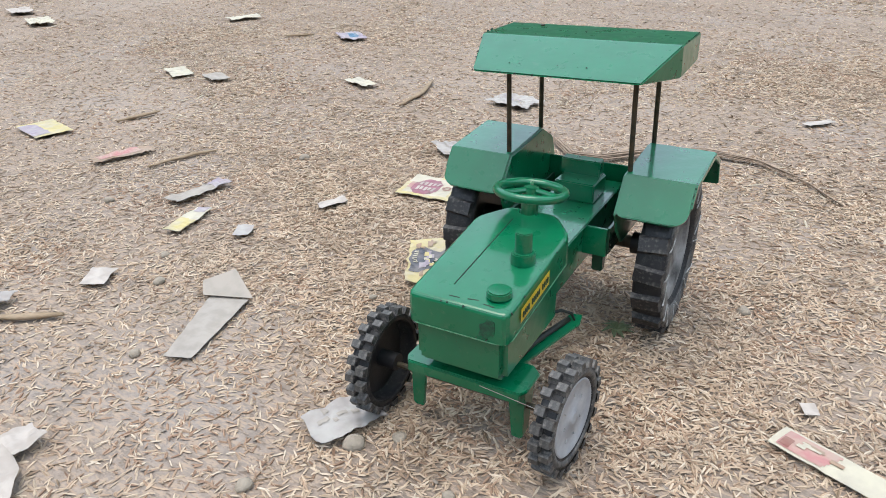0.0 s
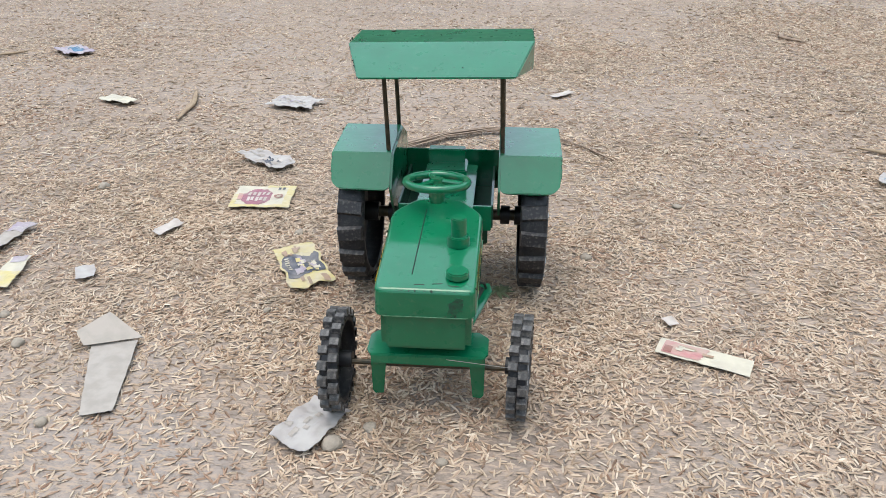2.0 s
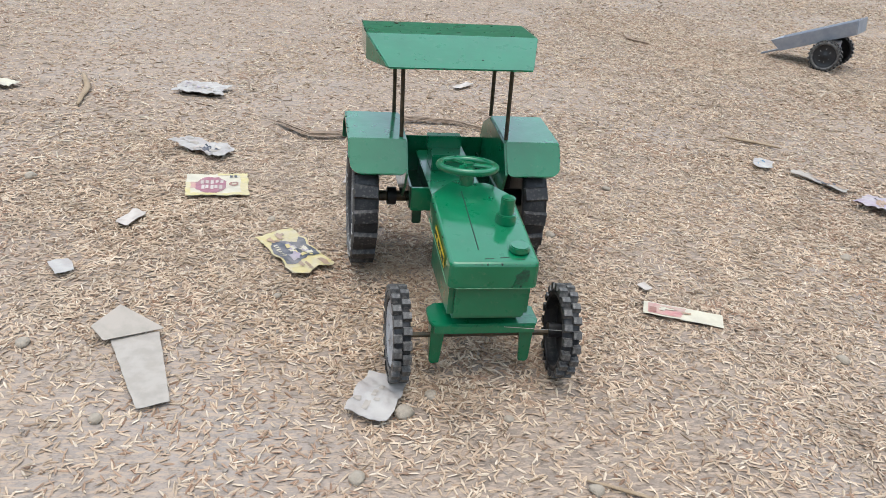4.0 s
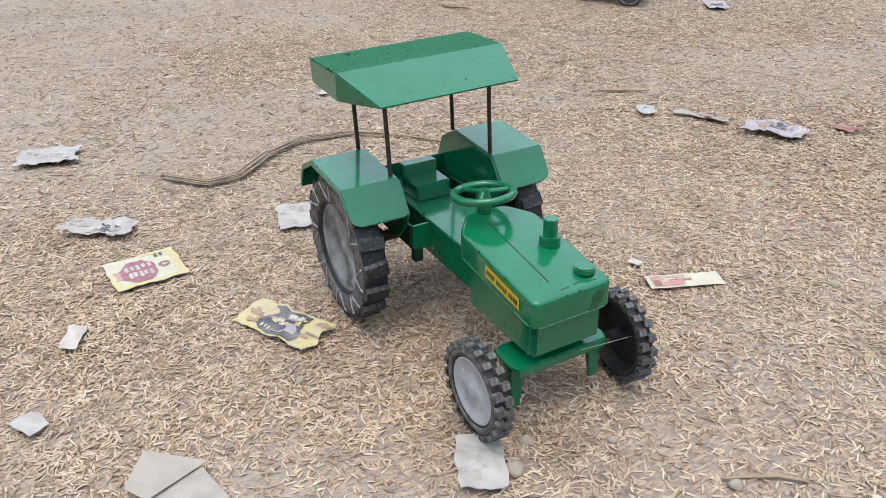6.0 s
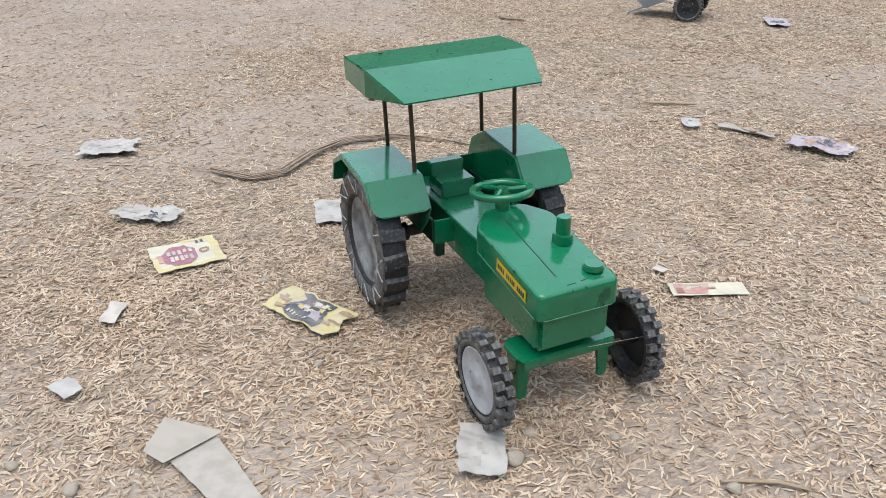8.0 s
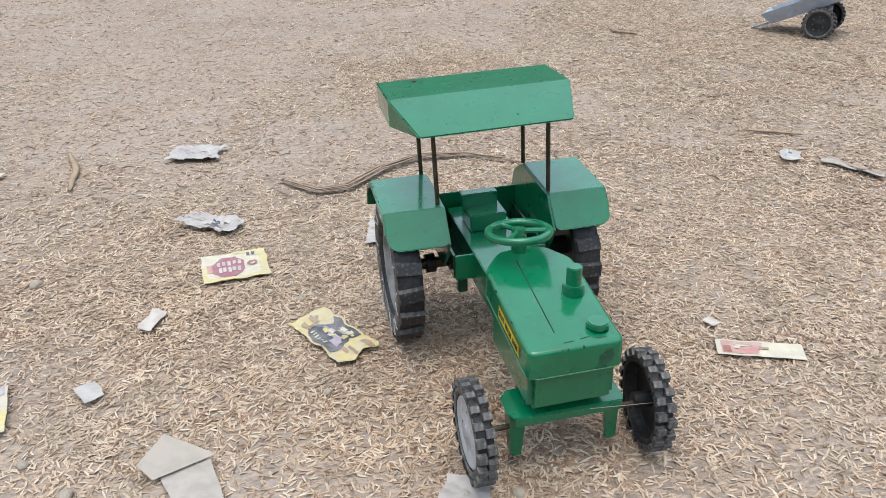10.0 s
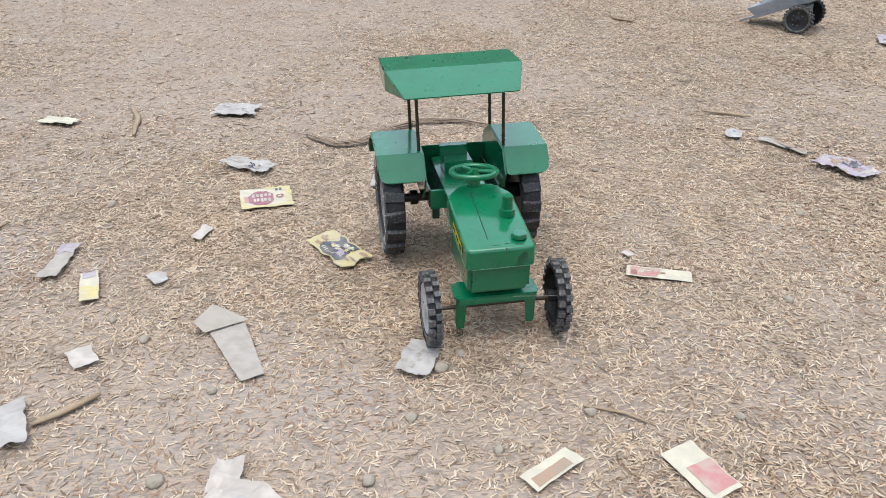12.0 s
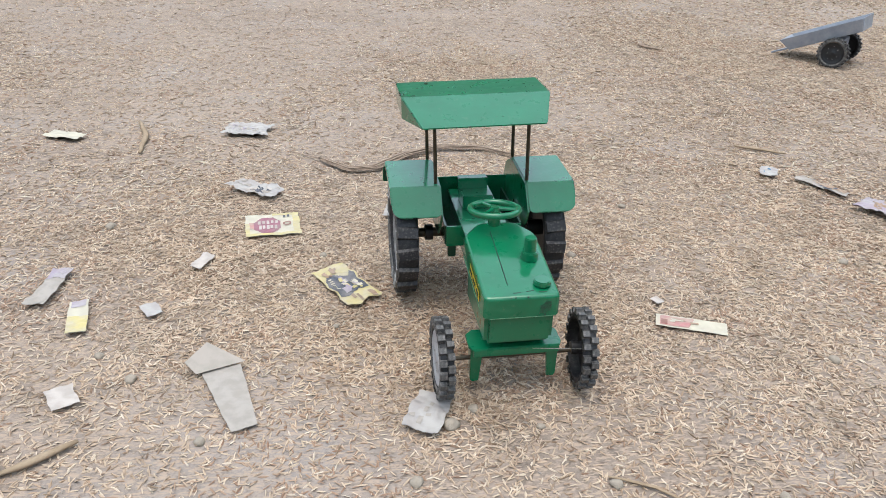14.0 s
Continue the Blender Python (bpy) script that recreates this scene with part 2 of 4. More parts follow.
def cover(x, y):
    """How thickly husks lie at a place, 0 to 1."""
    n = 0.47 + 0.8 * noise.noise(Vector((x * 2.6, y * 2.6, 1.3))) + 0.4 * noise.noise(Vector((x * 8, y * 8, 5.3)))
    n += 0.30 * math.exp(-(((x + 0.12) / 0.35) ** 2 + ((y - 0.42) / 0.3) ** 2))
    n += 0.22 * max(0.0, min(1.0, (x + 0.1) / 0.5))
    n -= 0.33 * max(0.0, min(1.0, (-0.24 - x) / 0.35))
    n -= 0.22 * math.exp(-(((x + 0.62) / 0.20) ** 2 + ((y - 0.18) / 0.20) ** 2))
    n -= 0.22 * math.exp(-(((x + 0.30) / 0.22) ** 2 + ((y - 0.12) / 0.14) ** 2))
    n -= 0.25 * math.exp(-(((x + 0.36) / 0.10) ** 2 + ((y - 0.45) / 0.08) ** 2))
    return max(0.19, min(1.0, n))


def build_husks(name, count, x0, x1, y0, y1, sides, seed, core=None, size=1.0, slim=1.0, material=None, label=""):
    """Loose husks, each a small tapered spindle, lying every way on the ground."""
    rng = np.random.default_rng(seed)
    grid = 60
    table = np.array([[cover(x0 + (x1 - x0) * (i + 0.5) / grid, y0 + (y1 - y0) * (j + 0.5) / grid) for i in range(grid)] for j in range(grid)])
    p = rng.random((count * (4 if core and sides == 3 else 2), 3))
    keep = p[:, 2] < table[(p[:, 1] * grid).astype(int), (p[:, 0] * grid).astype(int)]
    p = p[keep]
    x, y = x0 + (x1 - x0) * p[:, 0], y0 + (y1 - y0) * p[:, 1]
    if core is not None:
        far = np.sqrt(((x - core[0]) / core[2]) ** 2 + ((y - core[1]) / core[3]) ** 2)
        share = np.clip((1.35 - far) / 0.7, 0, 1)
        keep = rng.random(len(x)) < (share if sides == 3 else 1 - 0.9 * share)
        x, y = x[keep], y[keep]
    if core is not None and sides == 1:
        edge = np.minimum(np.minimum(x - x0, x1 - x), np.minimum((y - y0) * 1.5 + 0.15, y1 - y)) / 0.8
        keep = rng.random(len(x)) < np.clip(edge + 0.04, 0.04, 1)
        x, y = x[keep], y[keep]
    x, y = x[:count], y[:count]
    n = len(x)
    depth = table[np.clip(((y - y0) / (y1 - y0) * grid).astype(int), 0, grid - 1), np.clip(((x - x0) / (x1 - x0) * grid).astype(int), 0, grid - 1)]
    z = np.array([height(a, b) for a, b in zip(x, y)]) + 0.0003 + 0.0032 * rng.random(n) ** 2 * depth
    yaw, tilt = rng.random(n) * 2 * math.pi, rng.normal(0, 0.20, n)
    ln, w = (0.0070 + 0.0032 * rng.random(n)) * size, (0.00085 + 0.00042 * rng.random(n)) * size * slim
    d = np.stack([np.cos(yaw) * np.cos(tilt), np.sin(yaw) * np.cos(tilt), np.sin(tilt)], 1)
    s = np.stack([-np.sin(yaw), np.cos(yaw), np.zeros(n)], 1)
    u = np.cross(d, s)
    c = np.stack([x, y, z], 1)
    roll = rng.normal(0, 0.45, n)
    s = s * np.cos(roll)[:, None] + np.cross(d, s) * np.sin(roll)[:, None]
    u = np.cross(d, s)
    rows = [c - d * (ln / 2)[:, None], c + d * (ln / 2)[:, None]]
    if sides == 1:
        bend = (rng.random(n) - 0.5) * 0.3 * ln
        mid = c + d * bend[:, None]
        rows += [mid - s * w[:, None] * 1.15, mid + s * w[:, None] * 1.15, mid + u * (w * 1.1)[:, None]]
        tris = [(0, 4, 2), (0, 3, 4), (2, 4, 1), (4, 3, 1)]
    if sides == 3:
        for along, fat in ((-0.24, 1.0), (0.22, 0.9)):
            mid = c + d * (ln * along)[:, None]
            for k in (-1, 1):
                rows.append(mid + s * (w * fat * k)[:, None])
        for along in (-0.24, 0.22):
            rows.append(c + d * (ln * along)[:, None] + u * (w * 0.75)[:, None])
        tris = [(0, 6, 2), (0, 3, 6), (2, 6, 7), (2, 7, 4), (6, 3, 5), (6, 5, 7), (4, 7, 1), (7, 5, 1)]
    per = len(rows)
    co = np.stack(rows, 1).reshape(-1, 3).astype(np.float32)
    idx = (np.array(tris)[None] + (np.arange(n) * per)[:, None, None]).reshape(-1).astype(np.int32)
    nt = len(idx) // 3
    me = bpy.data.meshes.new(name)
    me.vertices.add(len(co))
    me.vertices.foreach_set("co", co.ravel())
    me.loops.add(len(idx))
    me.loops.foreach_set("vertex_index", idx)
    me.polygons.add(nt)
    me.polygons.foreach_set("loop_start", np.arange(0, nt * 3, 3, dtype=np.int32))
    me.polygons.foreach_set("use_smooth", np.zeros(nt, dtype=bool))
    me.update(calc_edges=True)
    me.materials.append(material or HUSK)
    return tagged(new(name, me), label or "loose straw-coloured rice husks scattered over the earth", name.replace("_", " "), kind="stuff")


CORE = (-0.22, 0.50, 0.58, 0.44)
build_husks("rice_husks", 95000, -1.05, 0.60, -0.10, 1.15, 3, 11, core=CORE, size=1.06, slim=0.80)
build_husks("rice_husks", 330000, -2.2, 1.7, -0.25, 2.3, 1, 12, core=CORE, size=1.14, slim=0.92)
build_husks("rice_husks", 125000, -3.4, 2.4, 0.6, 4.4, 1, 13, core=(-0.25, 0.9, 1.75, 1.25), size=1.6, slim=0.9)
STRAW = plain("brown_straw", (0.123, 0.079, 0.047), (0.246, 0.173, 0.110), 0.7, 40)
build_husks("straw_bits", 3000, -1.3, 1.1, -0.1, 1.3, 3, 21, size=2.2, slim=0.30, material=STRAW, label="thin brown bits of broken straw among the husks")
build_husks("straw_bits", 9000, -2.8, 2.2, 0.9, 3.6, 3, 23, size=2.6, slim=0.42, material=STRAW, label="brown bits of broken straw over the far ground")
STRAW_PALE = plain("pale_straw", (0.42, 0.345, 0.25), (0.52, 0.45, 0.35), 0.7, 40)
build_husks("straw_bits", 7000, -2.8, 2.2, 0.8, 3.6, 3, 24, size=2.5, slim=0.45, material=STRAW_PALE, label="pale bits of broken straw over the far ground")
SOIL = plain("soil_crumb", (0.205, 0.169, 0.137), (0.295, 0.251, 0.212), 0.95, 200)
build_husks("soil_crumbs", 2600, -1.4, 1.1, -0.1, 1.6, 3, 22, size=0.55, slim=2.2, material=SOIL, label="small grey crumbs of dry soil on the ground")


# ---- toy tractor ----
def build_wheel(tractor, name, radius, x_in, x_out, y, z, lugs, lug_mesh, lug_size, rear, side, toe=0):
    """A hollow moulded wheel: disc outside, open behind, tyre and its lugs."""
    w = x_out - x_in
    place = pose(side * (x_in + w / 2), y, z, 0, 0, toe if side > 0 else 180 + toe)
    h = w / 2
    disc_r = radius * (0.44 if rear else 0.67)
    dx = h * (0.30 if rear else 0.72)
    rim = bmesh.new()
    rings = [(dx + 0.0012, disc_r * 0.12), (dx + 0.0012, disc_r * 0.16), (dx, disc_r * 0.20), (dx, disc_r * 0.93), (dx + 0.0010, disc_r * 0.97), (dx + 0.0004, disc_r)]
    if rear:
        rings += [(h * 0.55, disc_r * 1.06), (h * 0.62, radius * 0.62)]
    sides = 48
    vs = [[rim.verts.new((x, r * math.sin(2 * math.pi * k / sides), r * math.cos(2 * math.pi * k / sides))) for k in range(sides)] for x, r in rings]
    rim.faces.new(vs[0])
    for s, t in zip(vs, vs[1:]):
        for k in range(sides):
            rim.faces.new((s[k], t[k], t[(k + 1) % sides], s[(k + 1) % sides]))
    bmesh.ops.recalc_face_normals(rim, faces=rim.faces)
    wheel = part(name, rim, DISC_REAR if rear else DISC, tractor, "dusty grey moulded wheel disc", True)
    wheel.matrix_local = place
    body_r = radius - lug_size[2]
    inner = radius * (0.60 if rear else 0.655)
    wall = 0.0022
    prof = [(dx * 0.96 if not rear else h * 0.60, inner), (h * 0.86, inner * 1.07), (h, body_r * 0.90), (h * 0.90, body_r * 0.985), (h * 0.6, body_r), (-h * 0.6, body_r), (-h * 0.92, body_r * 0.98), (-h, body_r * 0.93),
            (-h * 0.97, body_r * 0.86), (-h * 0.80, body_r - wall * 2), (h * 0.30, body_r - wall * 2), (dx * 0.7, inner * 0.98)]
    part("tyre", lathe_x(prof, 56), RUBBER, wheel, "black rubber tyre dulled by pale dust", True)
    back = bmesh.new()
    bmesh.ops.create_circle(back, cap_ends=True, segments=40, radius=inner * 0.99, matrix=Matrix.Translation((dx * 0.62, 0, 0)) @ Euler((0, radians(90), 0)).to_matrix().to_4x4())
    wall_ring = lathe_x([(h * 0.90, inner * 1.08), (h * 1.03, body_r * 0.90), (h * 0.94, body_r * 0.99), (h * 0.88, body_r * 0.985), (h * 0.80, inner * 1.1)], 56)
    part("sidewall", wall_ring, SIDEWALL, wheel, "dusty grey outer sidewall", True)
    part("wheel_back", back, HOLLOW, wheel, "black hollow inside of the wheel")
    part("hub", rod((dx * 0.62, 0, 0), (-h - 0.004, 0, 0), 0.0062 if not rear else 0.009, 14), HOLLOW, wheel, "black hub sleeve")
    for k in range(lugs):
        for row in ((0,) if rear else (-1, 1)):
            a = 360.0 * (k + (0.5 if row > 0 else 0.0)) / lugs
            same_part("tread_lug", lug_mesh, wheel, pose(0, 0, 0, a) @ pose(row * h * (0.56 if not rear else 0.48), 0, body_r - 0.0006, 0, 0, 0 if not rear else (4 if k % 2 else -4)))
    if not rear:
        for k in range(7):
            a, r = 2.1 + k * 0.83, disc_r * (0.50 + 0.07 * (k % 3))
            p = Vector((dx + 0.0002, r * math.sin(a), r * math.cos(a)))
            part("moulded_mark", rod(p, p + Vector((0, 0.0022 * math.cos(a + k), 0.0022 * math.sin(a - k))), 0.0005, 6), RIB, wheel)
    if rear:
        for k in range(lugs):
            a = 360.0 * k / lugs
            rib = rod((h * 0.95, 0.008 if k % 2 else -0.003, radius * 0.68), (h * 1.02, -0.003, radius * 0.90), 0.00075, 6)
            ob = part("sidewall_rib", rib, RIB, wheel)
            ob.matrix_local = pose(0, 0, 0, a)
    return wheel


def lug_block(lx, ly, lz, material):
    bm = bmesh.new()
    lo = [bm.verts.new((sx * lx / 2, sy * ly / 2, 0)) for sx, sy in ((-1, -1), (1, -1), (1, 1), (-1, 1))]
    hi = [bm.verts.new((sx * lx * 0.46, sy * ly * 0.38, lz)) for sx, sy in ((-1, -1), (1, -1), (1, 1), (-1, 1))]
    bm.faces.new(hi)
    for i in range(4):
        j = (i + 1) % 4
        bm.faces.new((lo[i], lo[j], hi[j], hi[i]))
    me = bpy.data.meshes.new("tread_lug")
    bm.to_mesh(me)
    bm.free()
    me.materials.append(material)
    return me


def chips(parent, lines, count, seed):
    """Flakes of lost paint, small dark spots along worn edges."""
    rng = random.Random(seed)
    bm = bmesh.new()
    for _ in range(count):
        a, b = rng.choice(lines)
        p = Vector(a).lerp(Vector(b), rng.random())
        r = 0.0003 + 0.0006 * rng.random() ** 3
        m = Matrix.Translation(p) @ Euler((rng.random(), rng.random(), rng.random() * 6)).to_matrix().to_4x4() @ Matrix.Diagonal((1 + rng.random(), 1, 0.8, 1))
        bmesh.ops.create_icosphere(bm, subdivisions=1, radius=r, matrix=m)
    return tagged(part("paint_chips", bm, SEAM, parent, "dark chips of lost paint"), kind="stuff")


def build_canopy(tractor):
    """A folded sheet roof: flat top, sloping front, turned-in sides."""
    th = 0.0018
    hx, hf, hs = 0.0775, 0.0625, 0.0770
    yf, yr, yb = 0.138, 0.187, 0.245
    zf, zt = 0.209, 0.2265
    bm = bmesh.new()

    def v(x, y, z):
        return bm.verts.new((x, y, z))

    fl, fr = v(hf, yf, zf), v(-hf, yf, zf)
    rl, rr = v(hx, yr, zt), v(-hx, yr, zt)
    bl, br = v(hx, yb, zt - 0.0008), v(-hx, yb, zt - 0.0008)
    sl, sr = v(hs, yr + 0.004, zt - 0.024), v(-hs, yr + 0.004, zt - 0.024)
    tl, tr = v(hs, yb, zt - 0.022), v(-hs, yb, zt - 0.022)
    for f in ((fl, fr, rr, rl), (rl, rr, br, bl), (fl, rl, sl), (rl, bl, tl, sl), (fr, sr, rr), (rr, sr, tr, br), (bl, br, tr, tl)):
        bm.faces.new(f)
    bmesh.ops.recalc_face_normals(bm, faces=bm.faces)
    bmesh.ops.solidify(bm, geom=bm.faces[:], thickness=th)
    soften(bm, 0.0012, 2, 20)
    roof = part("canopy", bm, PAINT, tractor, "folded green sheet-metal sun roof with chipped edges")
    roof.data.set_sharp_from_angle(angle=radians(12))
    chips(roof, [((-hf, yf, zf), (hf, yf, zf)), ((-hf, yf, zf), (-hx, yr, zt)), ((hf, yf, zf), (hx, yr, zt)), ((-hx, yr, zt), (-hx, yb, zt)), ((hx, yr, zt), (hx, yb, zt)), ((-hf, yf, zf), (hf, yf, zf))], 60, 5)
    chips(roof, [((-0.05, yf + 0.012, zf + 0.0045), (0.05, yf + 0.014, zf + 0.0052)), ((-0.06, yr + 0.02, zt + 0.0012), (0.06, yr + 0.03, zt + 0.0002))], 8, 6)
    roof.matrix_local = pose(-0.0015, 0, 0.0, 0, -1.2, 0)
    return roof


def build_fender(tractor, side):
    x0, x1 = 0.0465, 0.0975
    outer = [(0.140, 0.1125), (0.161, 0.1380), (0.226, 0.1420), (0.252, 0.128), (0.262, 0.105)]
    t = 0.0022
    inner = [(y + (0.0015 if i == 0 else 0.0), z - t * 1.1) for i, (y, z) in enumerate(outer)]
    poly = outer + inner[::-1]
    bm = prism(poly, "x", x0, x1)
    # rounded lower corners of the front slope
    r_out, r_in = 0.012, 0.006
    for cut in (x1 - 0.012, x1 - 0.008, x1 - 0.005, x1 - 0.0028, x1 - 0.0012, x0 + 0.006, x0 + 0.003, x0 + 0.001):
        bmesh.ops.bisect_plane(bm, geom=bm.verts[:] + bm.edges[:] + bm.faces[:], plane_co=(cut, 0, 0), plane_no=(1, 0, 0))
    for vtx in bm.verts:
        if vtx.co.y < 0.1455:
            for r, edge in ((r_out, x1 - vtx.co.x), (r_in, vtx.co.x - x0)):
                if edge < r:
                    rise = r - math.sqrt(max(0.0, r * r - (r - max(edge, 0.0)) ** 2))
                    vtx.co.y += rise * 0.636
                    vtx.co.z += rise * 0.772
    soften(bm, 0.0009, 2, 32)
    if side < 0:
        for vtx in bm.verts:
            vtx.co.x = -vtx.co.x
        bmesh.ops.reverse_faces(bm, faces=bm.faces)
    fender = part("fender", bm, PAINT, tractor, "angular green sheet-metal mudguard")
    chips(fender, [((side * (x0 + 0.006), 0.1405, 0.1120), (side * (x1 - 0.012), 0.1405, 0.1120)), ((side * x1, 0.150, 0.124), (side * x1, 0.161, 0.138)), ((side * x1, 0.161, 0.138), (side * x1, 0.226, 0.142))], 16, 9 + side)
    web = [(0.142, 0.112), (0.161, 0.1365), (0.226, 0.1405), (0.251, 0.127), (0.260, 0.105), (0.250, 0.080), (0.165, 0.080), (0.150, 0.096)]
    a, b = (x0 - 0.0015, x0 + 0.0007) if side > 0 else (-x0 - 0.0007, -x0 + 0.0015)
    part("inner_panel", prism(web, "x", a, b, 0.0005), PAINT, fender)
    lip = [(0.150, 0.1235), (0.161, 0.1375), (0.226, 0.1415), (0.252, 0.1275), (0.262, 0.105), (0.258, 0.105), (0.249, 0.1245), (0.225, 0.1370), (0.163, 0.1332), (0.152, 0.1215)]
    a, b = (x1 - 0.0008, x1 + 0.0010) if side > 0 else (-x1 - 0.0010, -x1 + 0.0008)
    part("edge_lip", prism(lip, "x", a, b, 0.0004), PAINT, fender)
    return fender


def build_lid(tractor):
    """The bonnet cover: rising top, straight skirt, cut-off rear corners."""
    bm = bmesh.new()
    plan = [(0.0340, -0.0195), (0.0350, 0.078), (0.0180, 0.099), (-0.0180, 0.099), (-0.0350, 0.078), (-0.0340, -0.0195)]

    def top(y):
        return 0.1095 + 0.0125 * (y + 0.019) / 0.10

    ring = []
    for k, (x, y) in enumerate(plan):
        a, b, c = Vector(plan[k - 1]), Vector((x, y)), Vector(plan[(k + 1) % 6])
        d0, d1 = (a - b).normalized(), (c - b).normalized()
        cut = 0.0065
        p, q = b + d0 * cut, b + d1 * cut
        for t in (0.0, 0.25, 0.5, 0.75, 1.0):
            ring.append((1 - t) ** 2 * p + 2 * t * (1 - t) * b + t * t * q)
    n = len(ring)
    inward = []
    for k in range(n):
        e = (ring[(k + 1) % n] - ring[k - 1]).normalized()
        w = Vector((-e.y, e.x))
        inward.append(w if w.dot(Vector((0, 0.03)) - ring[k]) > 0 else -w)
    r = 0.0036
    layers = [(0.0, -0.0205)] + [(r * (1 - math.cos(a)), r * (math.sin(a) - 1)) for a in [math.pi / 2 * m / 5 for m in range(6)]]
    loops = []
    for off, dz in layers:
        pts = [ring[k] + inward[k] * off for k in range(n)]
        loops.append([bm.verts.new((p.x, p.y, top(p.y) + dz)) for p in pts])
    for s_, t_ in zip(loops, loops[1:]):
        for k in range(n):
            bm.faces.new((s_[k], s_[(k + 1) % n], t_[(k + 1) % n], t_[k]))
    bm.faces.new(loops[-1])
    bm.faces.new(loops[0][::-1])
    bmesh.ops.recalc_face_normals(bm, faces=bm.faces)
    lid = part("bonnet", bm, PAINT, tractor, "glossy green tin bonnet cover with worn corners")
    lid.data.set_sharp_from_angle(angle=radians(12))
    base = [(-0.0352, 0.074), (-0.0344, -0.0125), (-0.0322, -0.0177), (-0.0270, -0.0198), (0.0270, -0.0198), (0.0322, -0.0177), (0.0344, -0.0125), (0.0352, 0.074)]
    part("rim_edge", tube([(x, y, top(y) - 0.0203) for x, y in base], 0.0004, 6), WORN_EDGE, lid, "paler scuffed rim along the bonnet edge", True)
    cap = bmesh.new()
    bmesh.ops.create_cone(cap, cap_ends=True, segments=24, radius1=0.0080, radius2=0.0076, depth=0.005, matrix=Matrix.Translation((0.0208, -0.0028, 0.1140)))
    soften(cap, 0.0008)
    part("filler_cap", cap, PAINT, lid)
    ex = bmesh.new()
    bmesh.ops.create_cone(ex, cap_ends=True, segments=24, radius1=0.0082, radius2=0.0080, depth=0.0085, matrix=Matrix.Translation((0.0190, 0.0365, 0.1195)))
    bmesh.ops.create_cone(ex, cap_ends=True, segments=24, radius1=0.0056, radius2=0.0056, depth=0.0150, matrix=Matrix.Translation((0.0190, 0.0365, 0.1300)))
    soften(ex, 0.0007)
    part("exhaust_pipe", ex, PAINT, lid, "stubby green exhaust pipe")
    seam = rod((-0.0085, 0.082, top(0.082) - 0.0001), (-0.0100, -0.002, top(-0.002) - 0.0001), 0.0005, 6)
    part("seam", seam, SEAM, lid, "dark seam along the bonnet top")
    for x_, y_, s_ in ((-0.004, -0.013, 0.05), (0.008, -0.0115, 0.15), (0.019, -0.0135, -0.1)):
        part("scratch", rod((x_ - 0.0035, y_ - s_ * 0.0035, top(y_) - 0.0001), (x_ + 0.0035, y_ + s_ * 0.0035, top(y_) - 0.0001), 0.0005, 5), SEAM, lid)
    worn = prism([(0.0180, 0.0), (0.0195, 0.0055), (0.0185, 0.0085), (0.0225, 0.0105), (0.0240, 0.0135), (0.0285, 0.0125), (0.0290, 0.0080), (0.0285, 0.003), (0.0260, 0.0030), (0.0235, -0.0005), (0.0205, 0.0012)], "y", -0.0199, -0.0193)
    for vtx in worn.verts:
        vtx.co.z += 0.0915
        vtx.co.x -= 0.003
    part("worn_patch", worn, WORN, lid, "dark patch of worn paint at the bonnet corner")
    e = 0.0012
    chips(lid, [((-0.027, -0.0195 + e, top(-0.019) - e), (0.031, -0.0195 + e, top(-0.019) - e)), ((-0.034, -0.014, top(-0.014) - e), (-0.0345, 0.07, top(0.07) - e)), ((0.034, -0.014, top(-0.014) - e), (0.0345, 0.07, top(0.07) - e)),
                ((-0.031, -0.0199, top(-0.019) - 0.019), (0.031, -0.0199, top(-0.019) - 0.019)), ((-0.027, -0.0195 + e, top(-0.019) - e), (0.031, -0.0195 + e, top(-0.019) - e))], 46, 8)
    for side in (-1, 1):
        slope = 0.0125 / 0.10
        d = bmesh.new()
        x = side * 0.0354
        q = [d.verts.new((x + side * 0.0002 * (k % 2), y, z + slope * (y + 0.019))) for k, (y, z) in enumerate(((-0.003, 0.0945), (0.041, 0.0945), (0.041, 0.1045), (-0.003, 0.1045)))]
        d.faces.new(q if side > 0 else q[::-1])
        bmesh.ops.solidify(d, geom=d.faces[:], thickness=0.0004)
        for vtx in d.verts:
            if vtx.co.y < 0:
                vtx.co.x -= side * 0.0003
        dec = part("decal", d, DECAL, lid, "yellow maker's strip with dark lettering bars")
        y = -0.0005
        for wd in (0.0030, 0.0030, 0.0030, 0.0030, 0.0, 0.0030, 0.0026, 0.0026, 0.0030, 0.0026, 0.0, 0.0030, 0.0030, 0.0030, 0.0030):
            if wd:
                bar = box(x - 0.0004 if side < 0 else x - 0.0001, x + 0.0001 if side < 0 else x + 0.0005, y, y + wd * 0.42, 0.0976 + slope * (y + 0.019), 0.1014 + slope * (y + 0.019))
                part("lettering_bar", bar, DECAL_INK, dec)
            y += 0.0027
    return lid


